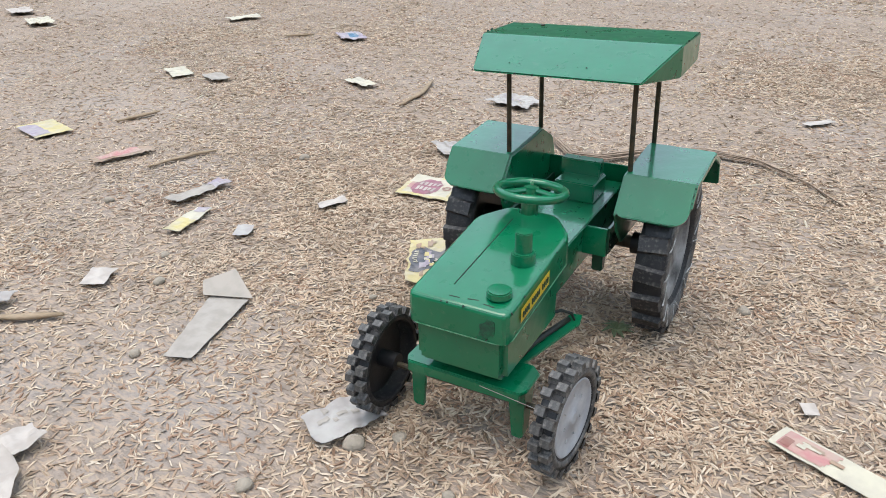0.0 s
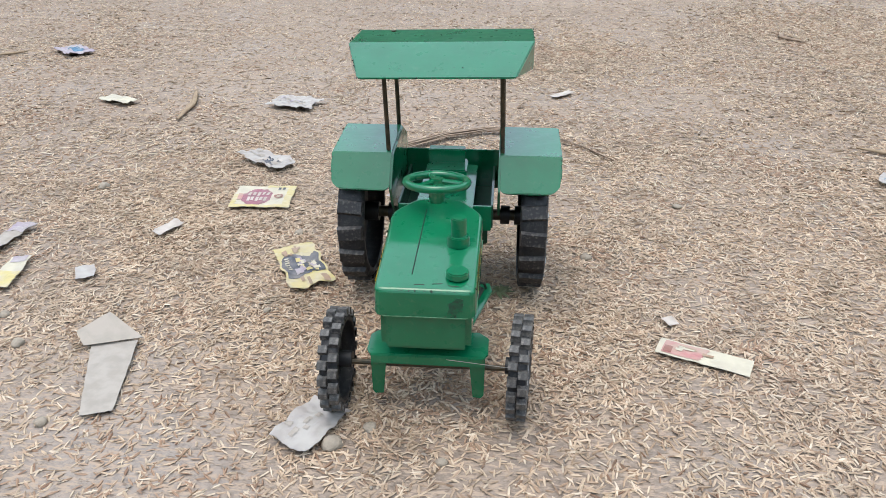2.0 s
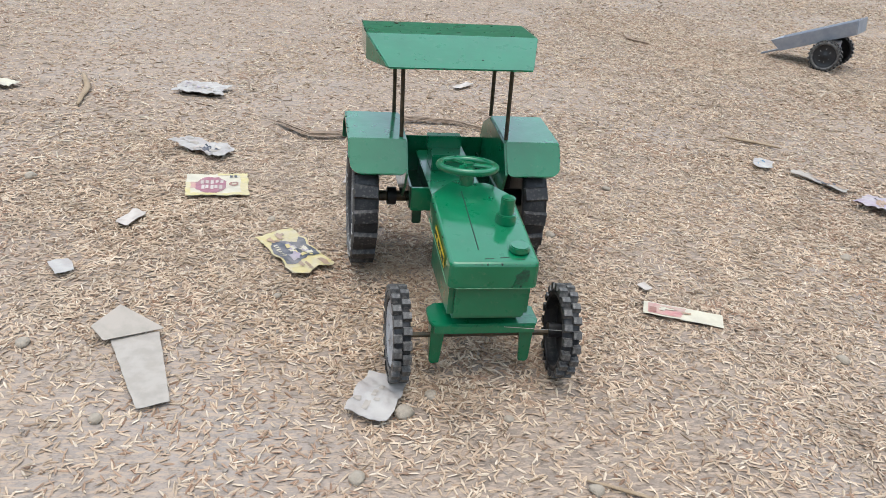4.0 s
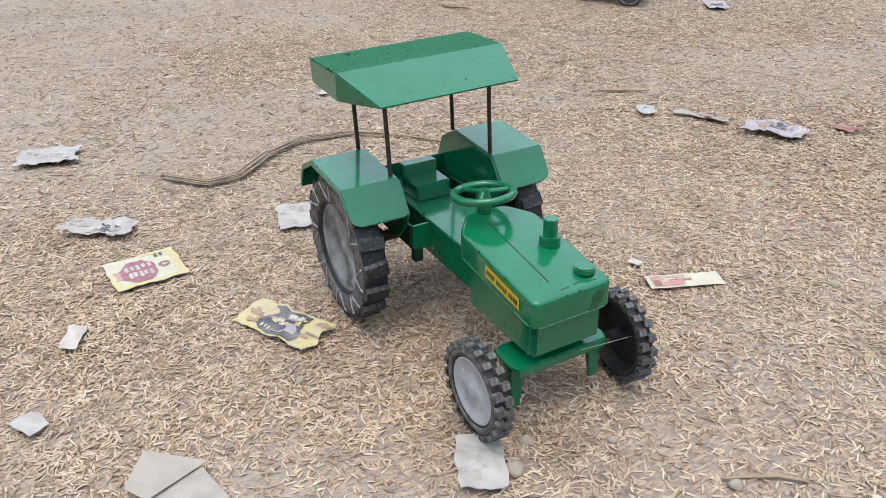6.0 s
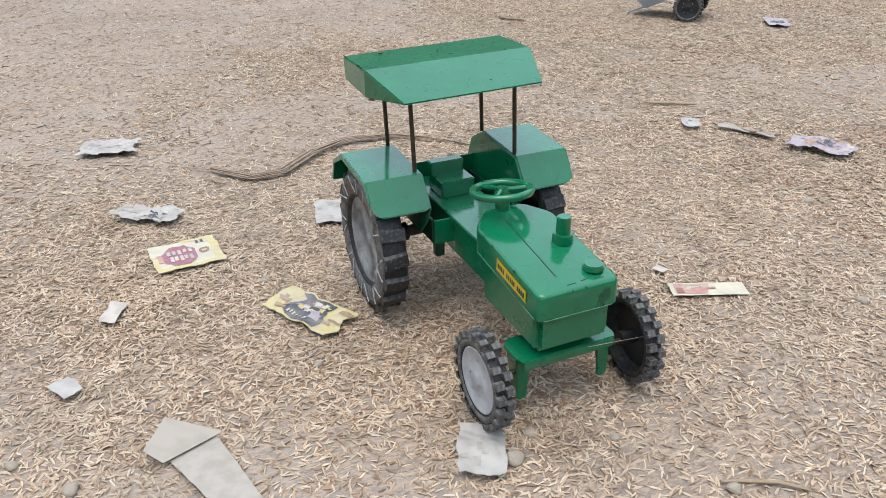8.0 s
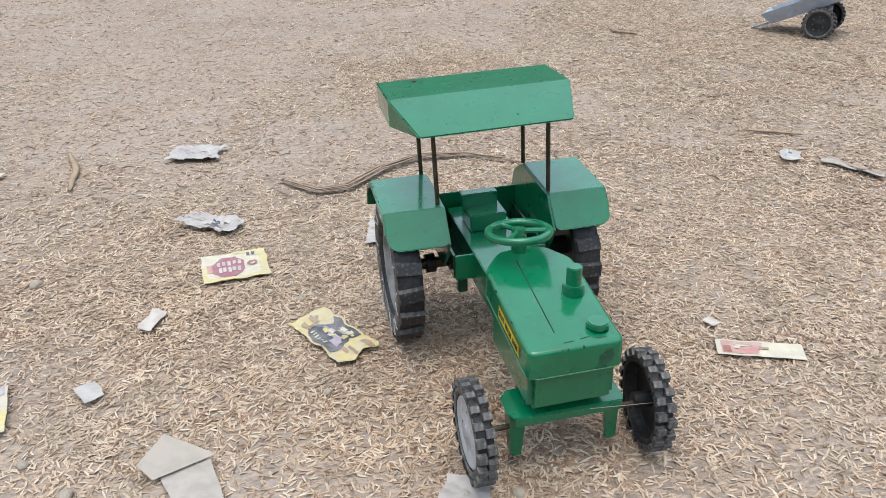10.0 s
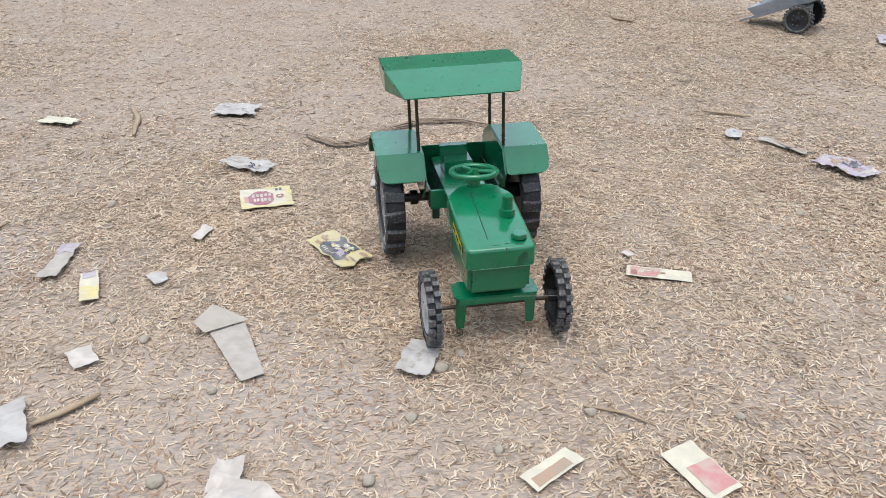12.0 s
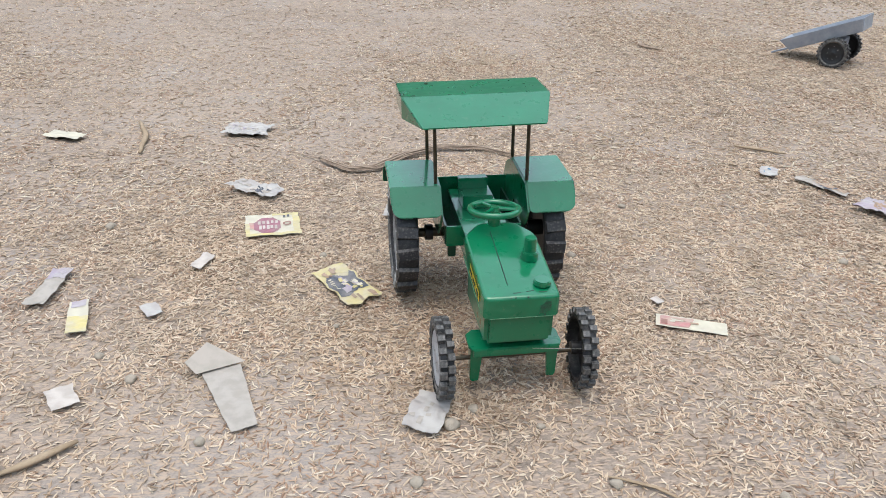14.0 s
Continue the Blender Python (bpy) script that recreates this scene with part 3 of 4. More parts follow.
def build_steering(tractor):
    c = Vector((-0.0020, 0.0975, 0.1385))
    bm = bmesh.new()
    big, small, n, m = 0.0236, 0.0034, 40, 8
    vs = [[bm.verts.new(((big + small * math.cos(b)) * math.cos(a), (big + small * math.cos(b)) * math.sin(a), small * math.sin(b))) for b in [2 * math.pi * j / m for j in range(m)]] for a in [2 * math.pi * i / n for i in range(n)]]
    for i in range(n):
        for j in range(m):
            bm.faces.new((vs[i][j], vs[(i + 1) % n][j], vs[(i + 1) % n][(j + 1) % m], vs[i][(j + 1) % m]))
    wheel = part("steering_wheel", bm, PAINT, tractor, "round green steering wheel with three spokes", True)
    wheel.matrix_local = pose(*c, -7, 3, 20)
    for a in (90, 210, 330):
        x, y = math.cos(radians(a)), math.sin(radians(a))
        sp = rod((x * 0.004, y * 0.004, 0.0010), (x * 0.0230, y * 0.0230, -0.0002), 0.0021, 8)
        part("spoke", sp, PAINT, wheel)
    part("boss", rod((0, 0, -0.002), (0, 0, 0.0030), 0.0052, 16), PAINT, wheel)
    col = rod((c.x, c.y - 0.004, 0.108), (c.x, c.y, 0.1375), 0.0062, 18)
    part("steering_column", col, PAINT, tractor)


def build_tractor():
    tr = new("toy_tractor")
    tr.empty_display_size = 0.05
    tr.matrix_world = pose(-0.2132, 0.3850, 0.0, 0, 0, 3.0)
    tagged(tr, "green painted tin toy tractor with dusty black tyres on husks", "toy tractor")
    # chassis and engine
    part("engine_box", box(-0.0312, 0.0312, -0.0155, 0.0720, 0.0580, 0.1000, 0.0042), PAINT, tr, "green sheet-metal engine housing")
    part("chassis", box(-0.0215, 0.0215, 0.0600, 0.2400, 0.0620, 0.0955, 0.0012), PAINT, tr)
    part("deck", box(-0.0245, 0.0245, 0.0725, 0.2420, 0.0956, 0.0985, 0.0008), PAINT, tr, "flat green floor plate")
    build_lid(tr)
    build_steering(tr)
    seat = part("seat", box(-0.0170, 0.0165, 0.1840, 0.2150, 0.0986, 0.1145, 0.0010), PAINT, tr, "green box-shaped seat")
    part("backrest", box(-0.0190, 0.0140, 0.2040, 0.2150, 0.1135, 0.1268, 0.0008), PAINT, seat)
    # axle housing between the mudguards
    part("housing_front", box(-0.0400, 0.0400, 0.1480, 0.1510, 0.0730, 0.0960, 0.0005), PAINT, tr)
    part("housing_back", box(-0.0450, 0.0450, 0.2460, 0.2480, 0.0725, 0.1120, 0.0005), PAINT, tr)
    # floor, sides and tabs carry their shade in a darkened green
    part("housing_floor", box(-0.0400, 0.0400, 0.1512, 0.2458, 0.0725, 0.0745), PAINT_SHADED, tr)
    for s in (-1, 1):
        part("housing_side", box(s * 0.0405 - 0.001, s * 0.0405 + 0.001, 0.1512, 0.2458, 0.0746, 0.0960), PAINT_SHADED, tr)
        part("tab", box(s * 0.0330 - 0.0042, s * 0.0330 + 0.0042, 0.1520, 0.1600, 0.0580, 0.0726, 0.0008), PAINT_SHADED, tr)
    part("rear_axle", rod((-0.066, 0.198, 0.066), (0.066, 0.198, 0.066), 0.0052, 14), ROD, tr, "brown steel axle rod")
    for s in (-1, 1):
        part("axle_collar", rod((s * 0.048, 0.198, 0.066), (s * 0.0565, 0.198, 0.066), 0.0088, 18), HOLLOW, tr, "black axle collar")
        build_fender(tr, s)
        for y in (0.167, 0.2335):
            zb = 0.1378 if y < 0.2 else 0.1395
            zt = 0.2175 if y < 0.2 else 0.2260
            part("roof_post", rod((s * 0.0490 - 0.001, y, zb), (s * 0.0490 - 0.0035, y + 0.001, zt), 0.0019, 10), ROD, tr, "thin brown steel roof post")
    build_canopy(tr)
    # front axle
    plate = [(-0.043, -0.006), (-0.040, -0.012), (0.040, -0.012), (0.043, -0.006), (0.043, 0.013), (0.036, 0.020), (-0.036, 0.020), (-0.043, 0.013)]
    beam = part("axle_beam", prism(plate, "z", 0.0500, 0.0525, 0.0006), PAINT, tr, "folded green front axle beam")
    part("beam_lip", box(-0.0395, 0.0395, -0.0128, -0.0105, 0.0445, 0.0518, 0.0005), PAINT, beam)
    for s in (-1, 1):
        leg = [(s * 0.0410, 0.0505), (s * 0.0405, 0.0150), (s * 0.0385, 0.0125), (s * 0.0325, 0.0130), (s * 0.0300, 0.0400), (s * 0.0260, 0.0505)]
        part("axle_leg", prism(leg, "y", -0.0060, -0.0030, 0.0004), PAINT, tr)
        web = [(-0.0030, 0.0505), (-0.0030, 0.0140), (0.004, 0.0150), (0.014, 0.0505)]
        part("leg_web", prism(web, "x", s * 0.0390 - 0.0009, s * 0.0390 + 0.0009), PAINT, tr)
    part("front_axle", rod((-0.060, 0.0, 0.036), (0.060, 0.0, 0.036), 0.0021, 10), ROD, tr, "rusty thin axle rod")
    # strap beside the engine with a loop of wire
    strap = [(0.0180, 0.026), (0.0270, 0.022), (0.0435, 0.087), (0.0410, 0.099), (0.0330, 0.097)]
    step = part("side_strap", prism(strap, "z", 0.0470, 0.0490, 0.0004), PAINT, tr, "green strap bent out beside the engine")
    loop = [(0.0260, 0.073, 0.060), (0.0320, 0.079, 0.061), (0.0370, 0.086, 0.056), (0.0385, 0.089, 0.0495)]
    part("wire", tube(loop, 0.0011, 6), WIRE, step, "black wire hook")
    part("spring_rod", tube([(0.0230, 0.026, 0.0515), (0.0260, 0.045, 0.0525), (0.0315, 0.070, 0.0515), (0.0350, 0.086, 0.0505)], 0.0022, 8), WIRE, step, "dark rod along the strap", True)
    thread = [(0.014 + 0.052 * k / 8, -0.0150 - 0.003 * k / 8, 0.0520 - 0.0004 * k) for k in range(9)]
    part("pull_string", tube(thread, 0.00022, 5), STRING, tr, "thin pale pulling string")
    # wheels
    front_lug = lug_block(0.0068, 0.0066, 0.0052, LUG)
    rear_lug = lug_block(0.0225, 0.0135, 0.0042, LUG_REAR)
    for s in (-1, 1):
        build_wheel(tr, "front_wheel", 0.0385, 0.0595, 0.0725, 0.0, 0.0378, 20, front_lug, (0.0068, 0.0066, 0.0052), False, s, -5 if s > 0 else 0)
        build_wheel(tr, "rear_wheel", 0.0665, 0.0675 - s * 0.0025, 0.0910 - s * 0.0025, 0.198, 0.0660, 17, rear_lug, (0.0225, 0.0135, 0.0042), True, s)
    return tr


build_tractor()


# ---- litter ----
def crumple(l, w, amp, seed, curl=0.0):
    """The relief of a crumpled sheet: height over its own plane at (u, v)."""
    def f(u, v):
        p = Vector((u * 38 + seed * 3.7, v * 38, seed * 1.9))
        return amp * (0.5 + abs(noise.noise(p)) * 1.3 + 0.75 * abs(noise.noise(p * 2.7)) + 0.35 * abs(noise.noise(p * 5.3))) + curl * (2 * u / l) ** 2 + curl * 0.5 * (2 * v / w) ** 4
    return f


def sheet_mesh(l, w, f, seed, ragged, inside=None, lift=0.0, cell=0.0022, bow=0.0):
    """A thin sheet with ragged edges following f; inside(u, v) cuts out a printed panel."""
    bm = bmesh.new()
    nu, nv = max(6, int(l / cell)), max(4, int(w / cell))
    vs = {}
    for i in range(nu + 1):
        for j in range(nv + 1):
            u, v = (i / nu - 0.5) * l, (j / nv - 0.5) * w
            eu = 1 + ragged * noise.noise(Vector((seed + (9 if u > 0 else 0), v * 70, 0.3)))
            ev = 1 + ragged * noise.noise(Vector((u * 70, seed + (5 if v > 0 else 0), 4.3)))
            vs[i, j] = (u * eu, v * ev + bow * ((2 * u / l) ** 2 - 0.5), f(u, v) + lift)
    used = {}

    def vert(i, j):
        if (i, j) not in used:
            used[i, j] = bm.verts.new(vs[i, j])
        return used[i, j]

    for i in range(nu):
        for j in range(nv):
            u, v = ((i + 0.5) / nu - 0.5) * l, ((j + 0.5) / nv - 0.5) * w
            if inside is None or inside(u / l, v / w):
                bm.faces.new((vert(i, j), vert(i + 1, j), vert(i + 1, j + 1), vert(i, j + 1)))
    if inside is None:
        under = bmesh.ops.duplicate(bm, geom=bm.verts[:] + bm.edges[:] + bm.faces[:])["geom"]
        bmesh.ops.translate(bm, vec=(0, 0, -0.0004), verts=[g for g in under if isinstance(g, bmesh.types.BMVert)])
        bmesh.ops.reverse_faces(bm, faces=[g for g in under if isinstance(g, bmesh.types.BMFace)])
    return bm


def litter(name, label, category, x, y, turn, l, w, material, amp=0.0012, seed=1.0, ragged=0.05, curl=0.0, panels=(), bow=0.0):
    """A scrap lying on the ground; panels are (name, label, material, inside, lift)."""
    f = crumple(l, w, amp, seed, curl)
    ob = link_mesh(name, sheet_mesh(l, w, f, seed, ragged, None, 0.0, bow=bow), material, True)
    ob.matrix_world = pose(x, y, height(x, y) + 0.0038, 0, 0, turn)
    for pname, plabel, pmat, inside, lift in panels:
        part(pname, sheet_mesh(l, w, f, seed, ragged, inside, lift, 0.0011, bow), pmat, ob, plabel, True)
    return tagged(ob, label, category)


def rect(u0, u1, v0, v1):
    return lambda u, v: u0 < u < u1 and v0 < v < v1


def scattered(name, material, count, seed, u0, u1, v0, v1, lift=0.0008):
    """Panels of small broken bars: print too worn to read."""
    rng = random.Random(seed)
    rows = []
    for _ in range(count):
        u, v = rng.uniform(u0, u1), rng.uniform(v0, v1)
        a, b = rng.uniform(0.02, 0.09), rng.uniform(0.03, 0.08)
        rows.append((name, "", material, rect(u - a, u + a, v - b, v + b), lift + 0.0001 * rng.random()))
    return rows


CARD = printed("grey_card", (0.328, 0.290, 0.253), (0.272, 0.241, 0.208), 0.7)
CARD_PALE = printed("pale_card_face", (0.319, 0.275, 0.233), (0.272, 0.241, 0.202), 0.6)
SILVER = printed("dull_silver_film", (0.358, 0.332, 0.305), (0.303, 0.275, 0.260), 0.55)
WHITE = printed("dirty_white_paper", (0.428, 0.374, 0.331), (0.350, 0.303, 0.267), 0.6)
YELLOW = printed("yellow_wrapper", (0.466, 0.385, 0.166), (0.445, 0.378, 0.238), 0.4)
CREAM = printed("cream_wrapper", (0.474, 0.428, 0.324), (0.429, 0.385, 0.298), 0.45)
MAGENTA = printed("magenta_ink", (0.259, 0.100, 0.126), (0.215, 0.072, 0.099), 0.45)
NAVY = printed("dark_blue_ink", (0.045, 0.050, 0.066), (0.104, 0.100, 0.113), 0.45)
PINK = printed("pink_ink", (0.386, 0.171, 0.159), (0.392, 0.257, 0.206), 0.45)
RED = printed("red_ink", (0.215, 0.078, 0.059), (0.237, 0.121, 0.093), 0.5)
PURPLE = printed("faded_purple_wrapper", (0.281, 0.228, 0.272), (0.333, 0.293, 0.304), 0.45)
BLUE = printed("blue_ink", (0.052, 0.143, 0.231), (0.082, 0.157, 0.238), 0.45)
BROWN = printed("brown_wrapper", (0.304, 0.200, 0.132), (0.267, 0.192, 0.132), 0.5)
BARK = plain("dry_stalk", (0.234, 0.167, 0.104), (0.312, 0.232, 0.154), 0.8, 90, 0.0, 0.6)
BARK_DARK = plain("dark_dry_stalk", (0.195, 0.136, 0.096), (0.296, 0.221, 0.162), 0.8, 90, 0.0, 0.6)
STONE = plain("earth_clod", (0.265, 0.225, 0.177), (0.328, 0.279, 0.223), 0.95, 120, 0.0, 0.8)
LEAF = plain("dull_green_leaf", (0.07, 0.10, 0.045), (0.13, 0.15, 0.08), 0.7, 120)

# folded carton strip and its bent-up flap
card = litter("carton_strip", "long grey carton strip with its end folded over", "cardboard scrap", -0.471, 0.386, 108, 0.094, 0.031, CARD, 0.0007, 2.0, 0.04)
for v in card.data.vertices:
    v.co.y = v.co.y * (0.98 + 5.0 * v.co.x) + 0.05 * v.co.x
flap = bmesh.new()
fv = [flap.verts.new(c) for c in ((0.047, -0.021, 0.0025), (0.043, 0.026, 0.0025), (0.058, 0.034, 0.008), (0.077, 0.010, 0.013))]
flap.faces.new(fv)
bmesh.ops.subdivide_edges(flap, edges=flap.edges[:], cuts=2, use_grid_fill=True)
bmesh.ops.triangulate(flap, faces=flap.faces[:])
bmesh.ops.solidify(flap, geom=flap.faces[:], thickness=0.0005)
part("folded_flap", flap, CARD_PALE, card, "pale bent-up end flap")

litter("silver_sachet", "crushed dull silver sachet lying in front of the wheel", "wrapper", -0.2935, 0.3500, 67, 0.053, 0.034, SILVER, 0.0042, 3.0, 0.20,
       panels=scattered("print_panel", CARD, 5, 61, -0.4, 0.4, -0.4, 0.4, 0.0004))

litter("pink_sachet", "long cream sachet printed with a pink panel", "wrapper", -0.001, 0.470, 160, 0.074, 0.023, CREAM, 0.0008, 4.0, 0.02,
       panels=[("print_panel", "pink printed panel", PINK, lambda u, v: 0.0 + 0.1 * v < u < 0.44 and abs(v) < 0.38, 0.0004), ("print_panel", "orange printed end", RED, rect(0.33, 0.43, -0.05, 0.36), 0.0007)] +
              scattered("print_panel", BROWN, 5, 62, -0.05, 0.2, -0.3, 0.2, 0.0007) + scattered("lettering_bar", CREAM, 3, 63, 0.1, 0.3, -0.2, 0.2, 0.0009))


def hexagon(u, v):
    return abs(u + 0.02) < 0.24 and abs(v) < 0.38 and abs(u + 0.02) * 1.0 + abs(v) * 0.62 < 0.34


litter("yellow_pouch", "flat cream and yellow food pouch with a magenta emblem", "wrapper", -0.470, 0.742, 8, 0.071, 0.064, CREAM, 0.0016, 5.0, 0.05,
       panels=[("print_panel", "yellow printed border", YELLOW, lambda u, v: u > 0.38 or v < -0.40 or (v > 0.42 and u > 0.0) or (u < -0.42 and v < 0.1), 0.0004),
               ("emblem", "magenta six-sided emblem", MAGENTA, lambda u, v: hexagon(u + 0.08, v + 0.03), 0.0004)] +
              [("lettering_bar", "", WHITE, rect(-0.27 + 0.08 * k, -0.225 + 0.08 * k, 0.02 + 0.03 * (k % 2), 0.19), 0.0008) for k in range(5)] +
              [("lettering_bar", "", WHITE, rect(-0.25 + 0.07 * k, -0.205 + 0.07 * k, -0.22 + 0.03 * (k % 2), -0.05), 0.0008) for k in range(5)] +
              [("lettering_bar", "", NAVY, rect(0.20, 0.25, 0.30, 0.42), 0.0008), ("lettering_bar", "", NAVY, rect(0.28, 0.33, 0.30, 0.42), 0.0008), ("print_panel", "small red ring print", RED, lambda u, v: 0.04 < math.hypot(u - 0.27, v + 0.02) < 0.08, 0.0008),
               ("print_panel", "", PINK, rect(-0.42, -0.34, -0.15, 0.12), 0.0006)])

litter("yellow_black_sachet", "torn yellow sachet with a dark printed panel", "wrapper", -0.371, 0.580, 121, 0.088, 0.043, YELLOW, 0.0028, 6.0, 0.16,
       panels=[("print_panel", "dark blue printed panel", NAVY, lambda u, v: -0.26 - 0.06 * v < u < 0.22 + 0.08 * math.sin(v * 9) and abs(v) < 0.46, 0.0004)] +
              scattered("print_panel", PURPLE, 7, 41, -0.2, 0.15, -0.35, 0.2) + scattered("print_panel", CREAM, 6, 42, -0.25, 0.1, -0.3, 0.1) + scattered("print_panel", YELLOW, 5, 45, -0.2, 0.2, -0.4, 0.1) +
              [("lettering_bar", "", CREAM, rect(-0.10 + 0.05 * k, -0.075 + 0.05 * k, 0.26, 0.38), 0.0012) for k in range(6)] +
              scattered("print_panel", BROWN, 6, 43, 0.26, 0.45, -0.4, 0.4) + scattered("print_panel", BROWN, 4, 44, -0.46, -0.32, -0.4, 0.4))

litter("grey_wrapper", "crumpled grey wrapper with worn dark print", "wrapper", -0.505, 0.858, 150, 0.078, 0.036, SILVER, 0.0056, 7.0, 0.20,
       panels=scattered("print_panel", NAVY, 6, 51, -0.4, 0.1, -0.3, 0.3, 0.0004) + scattered("print_panel", CARD, 8, 52, -0.4, 0.4, -0.4, 0.4, 0.0004) + scattered("print_panel", WHITE, 4, 53, -0.4, 0.4, -0.4, 0.4, 0.0006))
litter("grey_wrapper", "crumpled silver-grey wrapper on the ground", "wrapper", -0.552, 1.120, 170, 0.078, 0.055, SILVER, 0.0052, 8.0, 0.18,
       panels=scattered("print_panel", PURPLE, 6, 54, -0.4, 0.4, -0.3, 0.3, 0.0004) + scattered("print_panel", CARD, 6, 55, -0.4, 0.4, -0.4, 0.4, 0.0005))
litter("clear_wrapper", "flat pale wrapper with faint print beside the rear wheel", "wrapper", -0.298, 0.792, 81, 0.062, 0.040, SILVER, 0.0022, 9.0, 0.16,
       panels=scattered("print_panel", CARD, 9, 56, -0.35, 0.35, -0.35, 0.35, 0.0004))
litter("paper_scrap", "small torn cream paper scrap", "paper scrap", -0.543, 0.643, 74, 0.036, 0.018, WHITE, 0.0024, 10.0, 0.34)
litter("paper_scrap", "small crumpled grey paper scrap", "paper scrap", -0.578, 0.537, 120, 0.026, 0.018, SILVER, 0.0020, 11.0, 0.18)
litter("paper_scrap", "tiny white paper scrap", "paper scrap", -0.021, 0.520, 115, 0.013, 0.010, WHITE, 0.0010, 12.0, 0.15)
litter("foil_scrap", "small crumpled silver foil scrap", "paper scrap", 0.295, 0.885, 59, 0.034, 0.026, SILVER, 0.0036, 13.0, 0.25, panels=scattered("print_panel", BLUE, 3, 59, -0.3, 0.3, -0.3, 0.3, 0.0004))
litter("torn_wrapper", "dark torn wrapper strip on husks", "wrapper", 0.350, 0.825, 118, 0.086, 0.020, CARD, 0.0040, 14.0, 0.15, panels=[("print_panel", "", BROWN, rect(-0.45, 0.2, -0.5, 0.1), 0.0004)] + scattered("print_panel", NAVY, 5, 60, -0.4, 0.4, -0.4, 0.4, 0.0006))
litter("purple_wrapper", "crumpled faded purple wrapper on husks", "wrapper", 0.395, 0.725, 120, 0.080, 0.046, PURPLE, 0.0062, 15.0, 0.24, panels=[("print_panel", "", WHITE, rect(-0.45, -0.33, -0.5, 0.2), 0.0004)] + scattered("print_panel", BROWN, 9, 57, -0.3, 0.45, -0.4, 0.4, 0.0004) + scattered("print_panel", NAVY, 4, 58, -0.3, 0.1, -0.4, 0.4, 0.0005))
litter("red_scrap", "small dull red scrap on husks", "paper scrap", 0.495, 0.685, 101, 0.030, 0.022, RED, 0.0030, 16.0, 0.2)
litter("purple_sachet", "pale purple sachet lying flat", "wrapper", 0.960, 1.430, 58, 0.085, 0.050, PURPLE, 0.0050, 17.0, 0.1, panels=[("print_panel", "", NAVY, rect(-0.2, 0.1, -0.3, 0.3), 0.0004)])
litter("torn_strip", "dull pink torn wrapper strip", "wrapper", -0.894, 0.626, 71, 0.080, 0.022, BROWN, 0.0030, 18.0, 0.10, panels=[("print_panel", "", PINK, rect(-0.4, 0.3, -0.2, 0.5), 0.0004)])
litter("yellow_pouch", "small flat yellow pouch with purple print", "wrapper", -1.110, 0.650, 168, 0.080, 0.055, YELLOW, 0.0015, 19.0, 0.03, panels=[("print_panel", "", PURPLE, lambda u, v: v > 0.05 and abs(u) < 0.4, 0.0004)])
litter("grey_wrapper", "narrow crumpled grey wrapper", "wrapper", -0.700, 0.588, 85, 0.078, 0.022, CARD, 0.0035, 20.0, 0.14, panels=[("print_panel", "", PURPLE, rect(0.2, 0.48, -0.5, 0.5), 0.0004)])
litter("yellow_strip", "narrow cream and yellow wrapper strip", "wrapper", -0.651, 0.527, 104, 0.064, 0.020, CREAM, 0.0020, 21.0, 0.08, panels=[("print_panel", "", YELLOW, rect(-0.5, 0.0, -0.5, 0.5), 0.0004), ("print_panel", "", PURPLE, rect(0.3, 0.48, -0.4, 0.4), 0.0004)])
litter("paper_strip", "pale torn strip with faded pink print", "paper scrap", -0.202, 0.190, 32, 0.054, 0.020, CREAM, 0.0016, 22.0, 0.10, panels=[("print_panel", "faded pink print", BROWN, rect(-0.42, 0.30, -0.40, 0.10), 0.0004)])
litter("paper_scrap", "cream torn paper on the ground", "paper scrap", -1.215, 0.998, 153, 0.080, 0.040, CREAM, 0.0030, 23.0, 0.12)
litter("paper_scrap", "grey torn paper on the ground", "paper scrap", -1.119, 1.003, 156, 0.060, 0.036, CARD, 0.0030, 24.0, 0.12)
litter("paper_scrap", "curled cream paper strip", "paper scrap", -0.856, 1.105, 158, 0.067, 0.030, CREAM, 0.0030, 25.0, 0.12)
litter("purple_sachet", "crumpled blue and purple sachet", "wrapper", -1.143, 1.443, 141, 0.090, 0.055, PURPLE, 0.0050, 26.0, 0.10, panels=[("print_panel", "", BLUE, rect(-0.2, 0.3, -0.3, 0.1), 0.0004)])
litter("paper_scrap", "pale paper scrap on bare earth", "paper scrap", -1.555, 1.508, 68, 0.085, 0.045, CREAM, 0.0040, 27.0, 0.12)
litter("paper_scrap", "crumpled pale wrapper on bare earth", "paper scrap", -2.240, 1.300, 159, 0.105, 0.060, WHITE, 0.0060, 28.0, 0.12)
litter("paper_scrap", "crumpled cream wrapper on bare earth", "paper scrap", -2.020, 1.220, 155, 0.110, 0.060, CREAM, 0.0060, 29.0, 0.12)
litter("paper_scrap", "narrow white paper strip", "paper scrap", -0.110, 1.236, 50, 0.050, 0.016, WHITE, 0.0015, 30.0, 0.10)
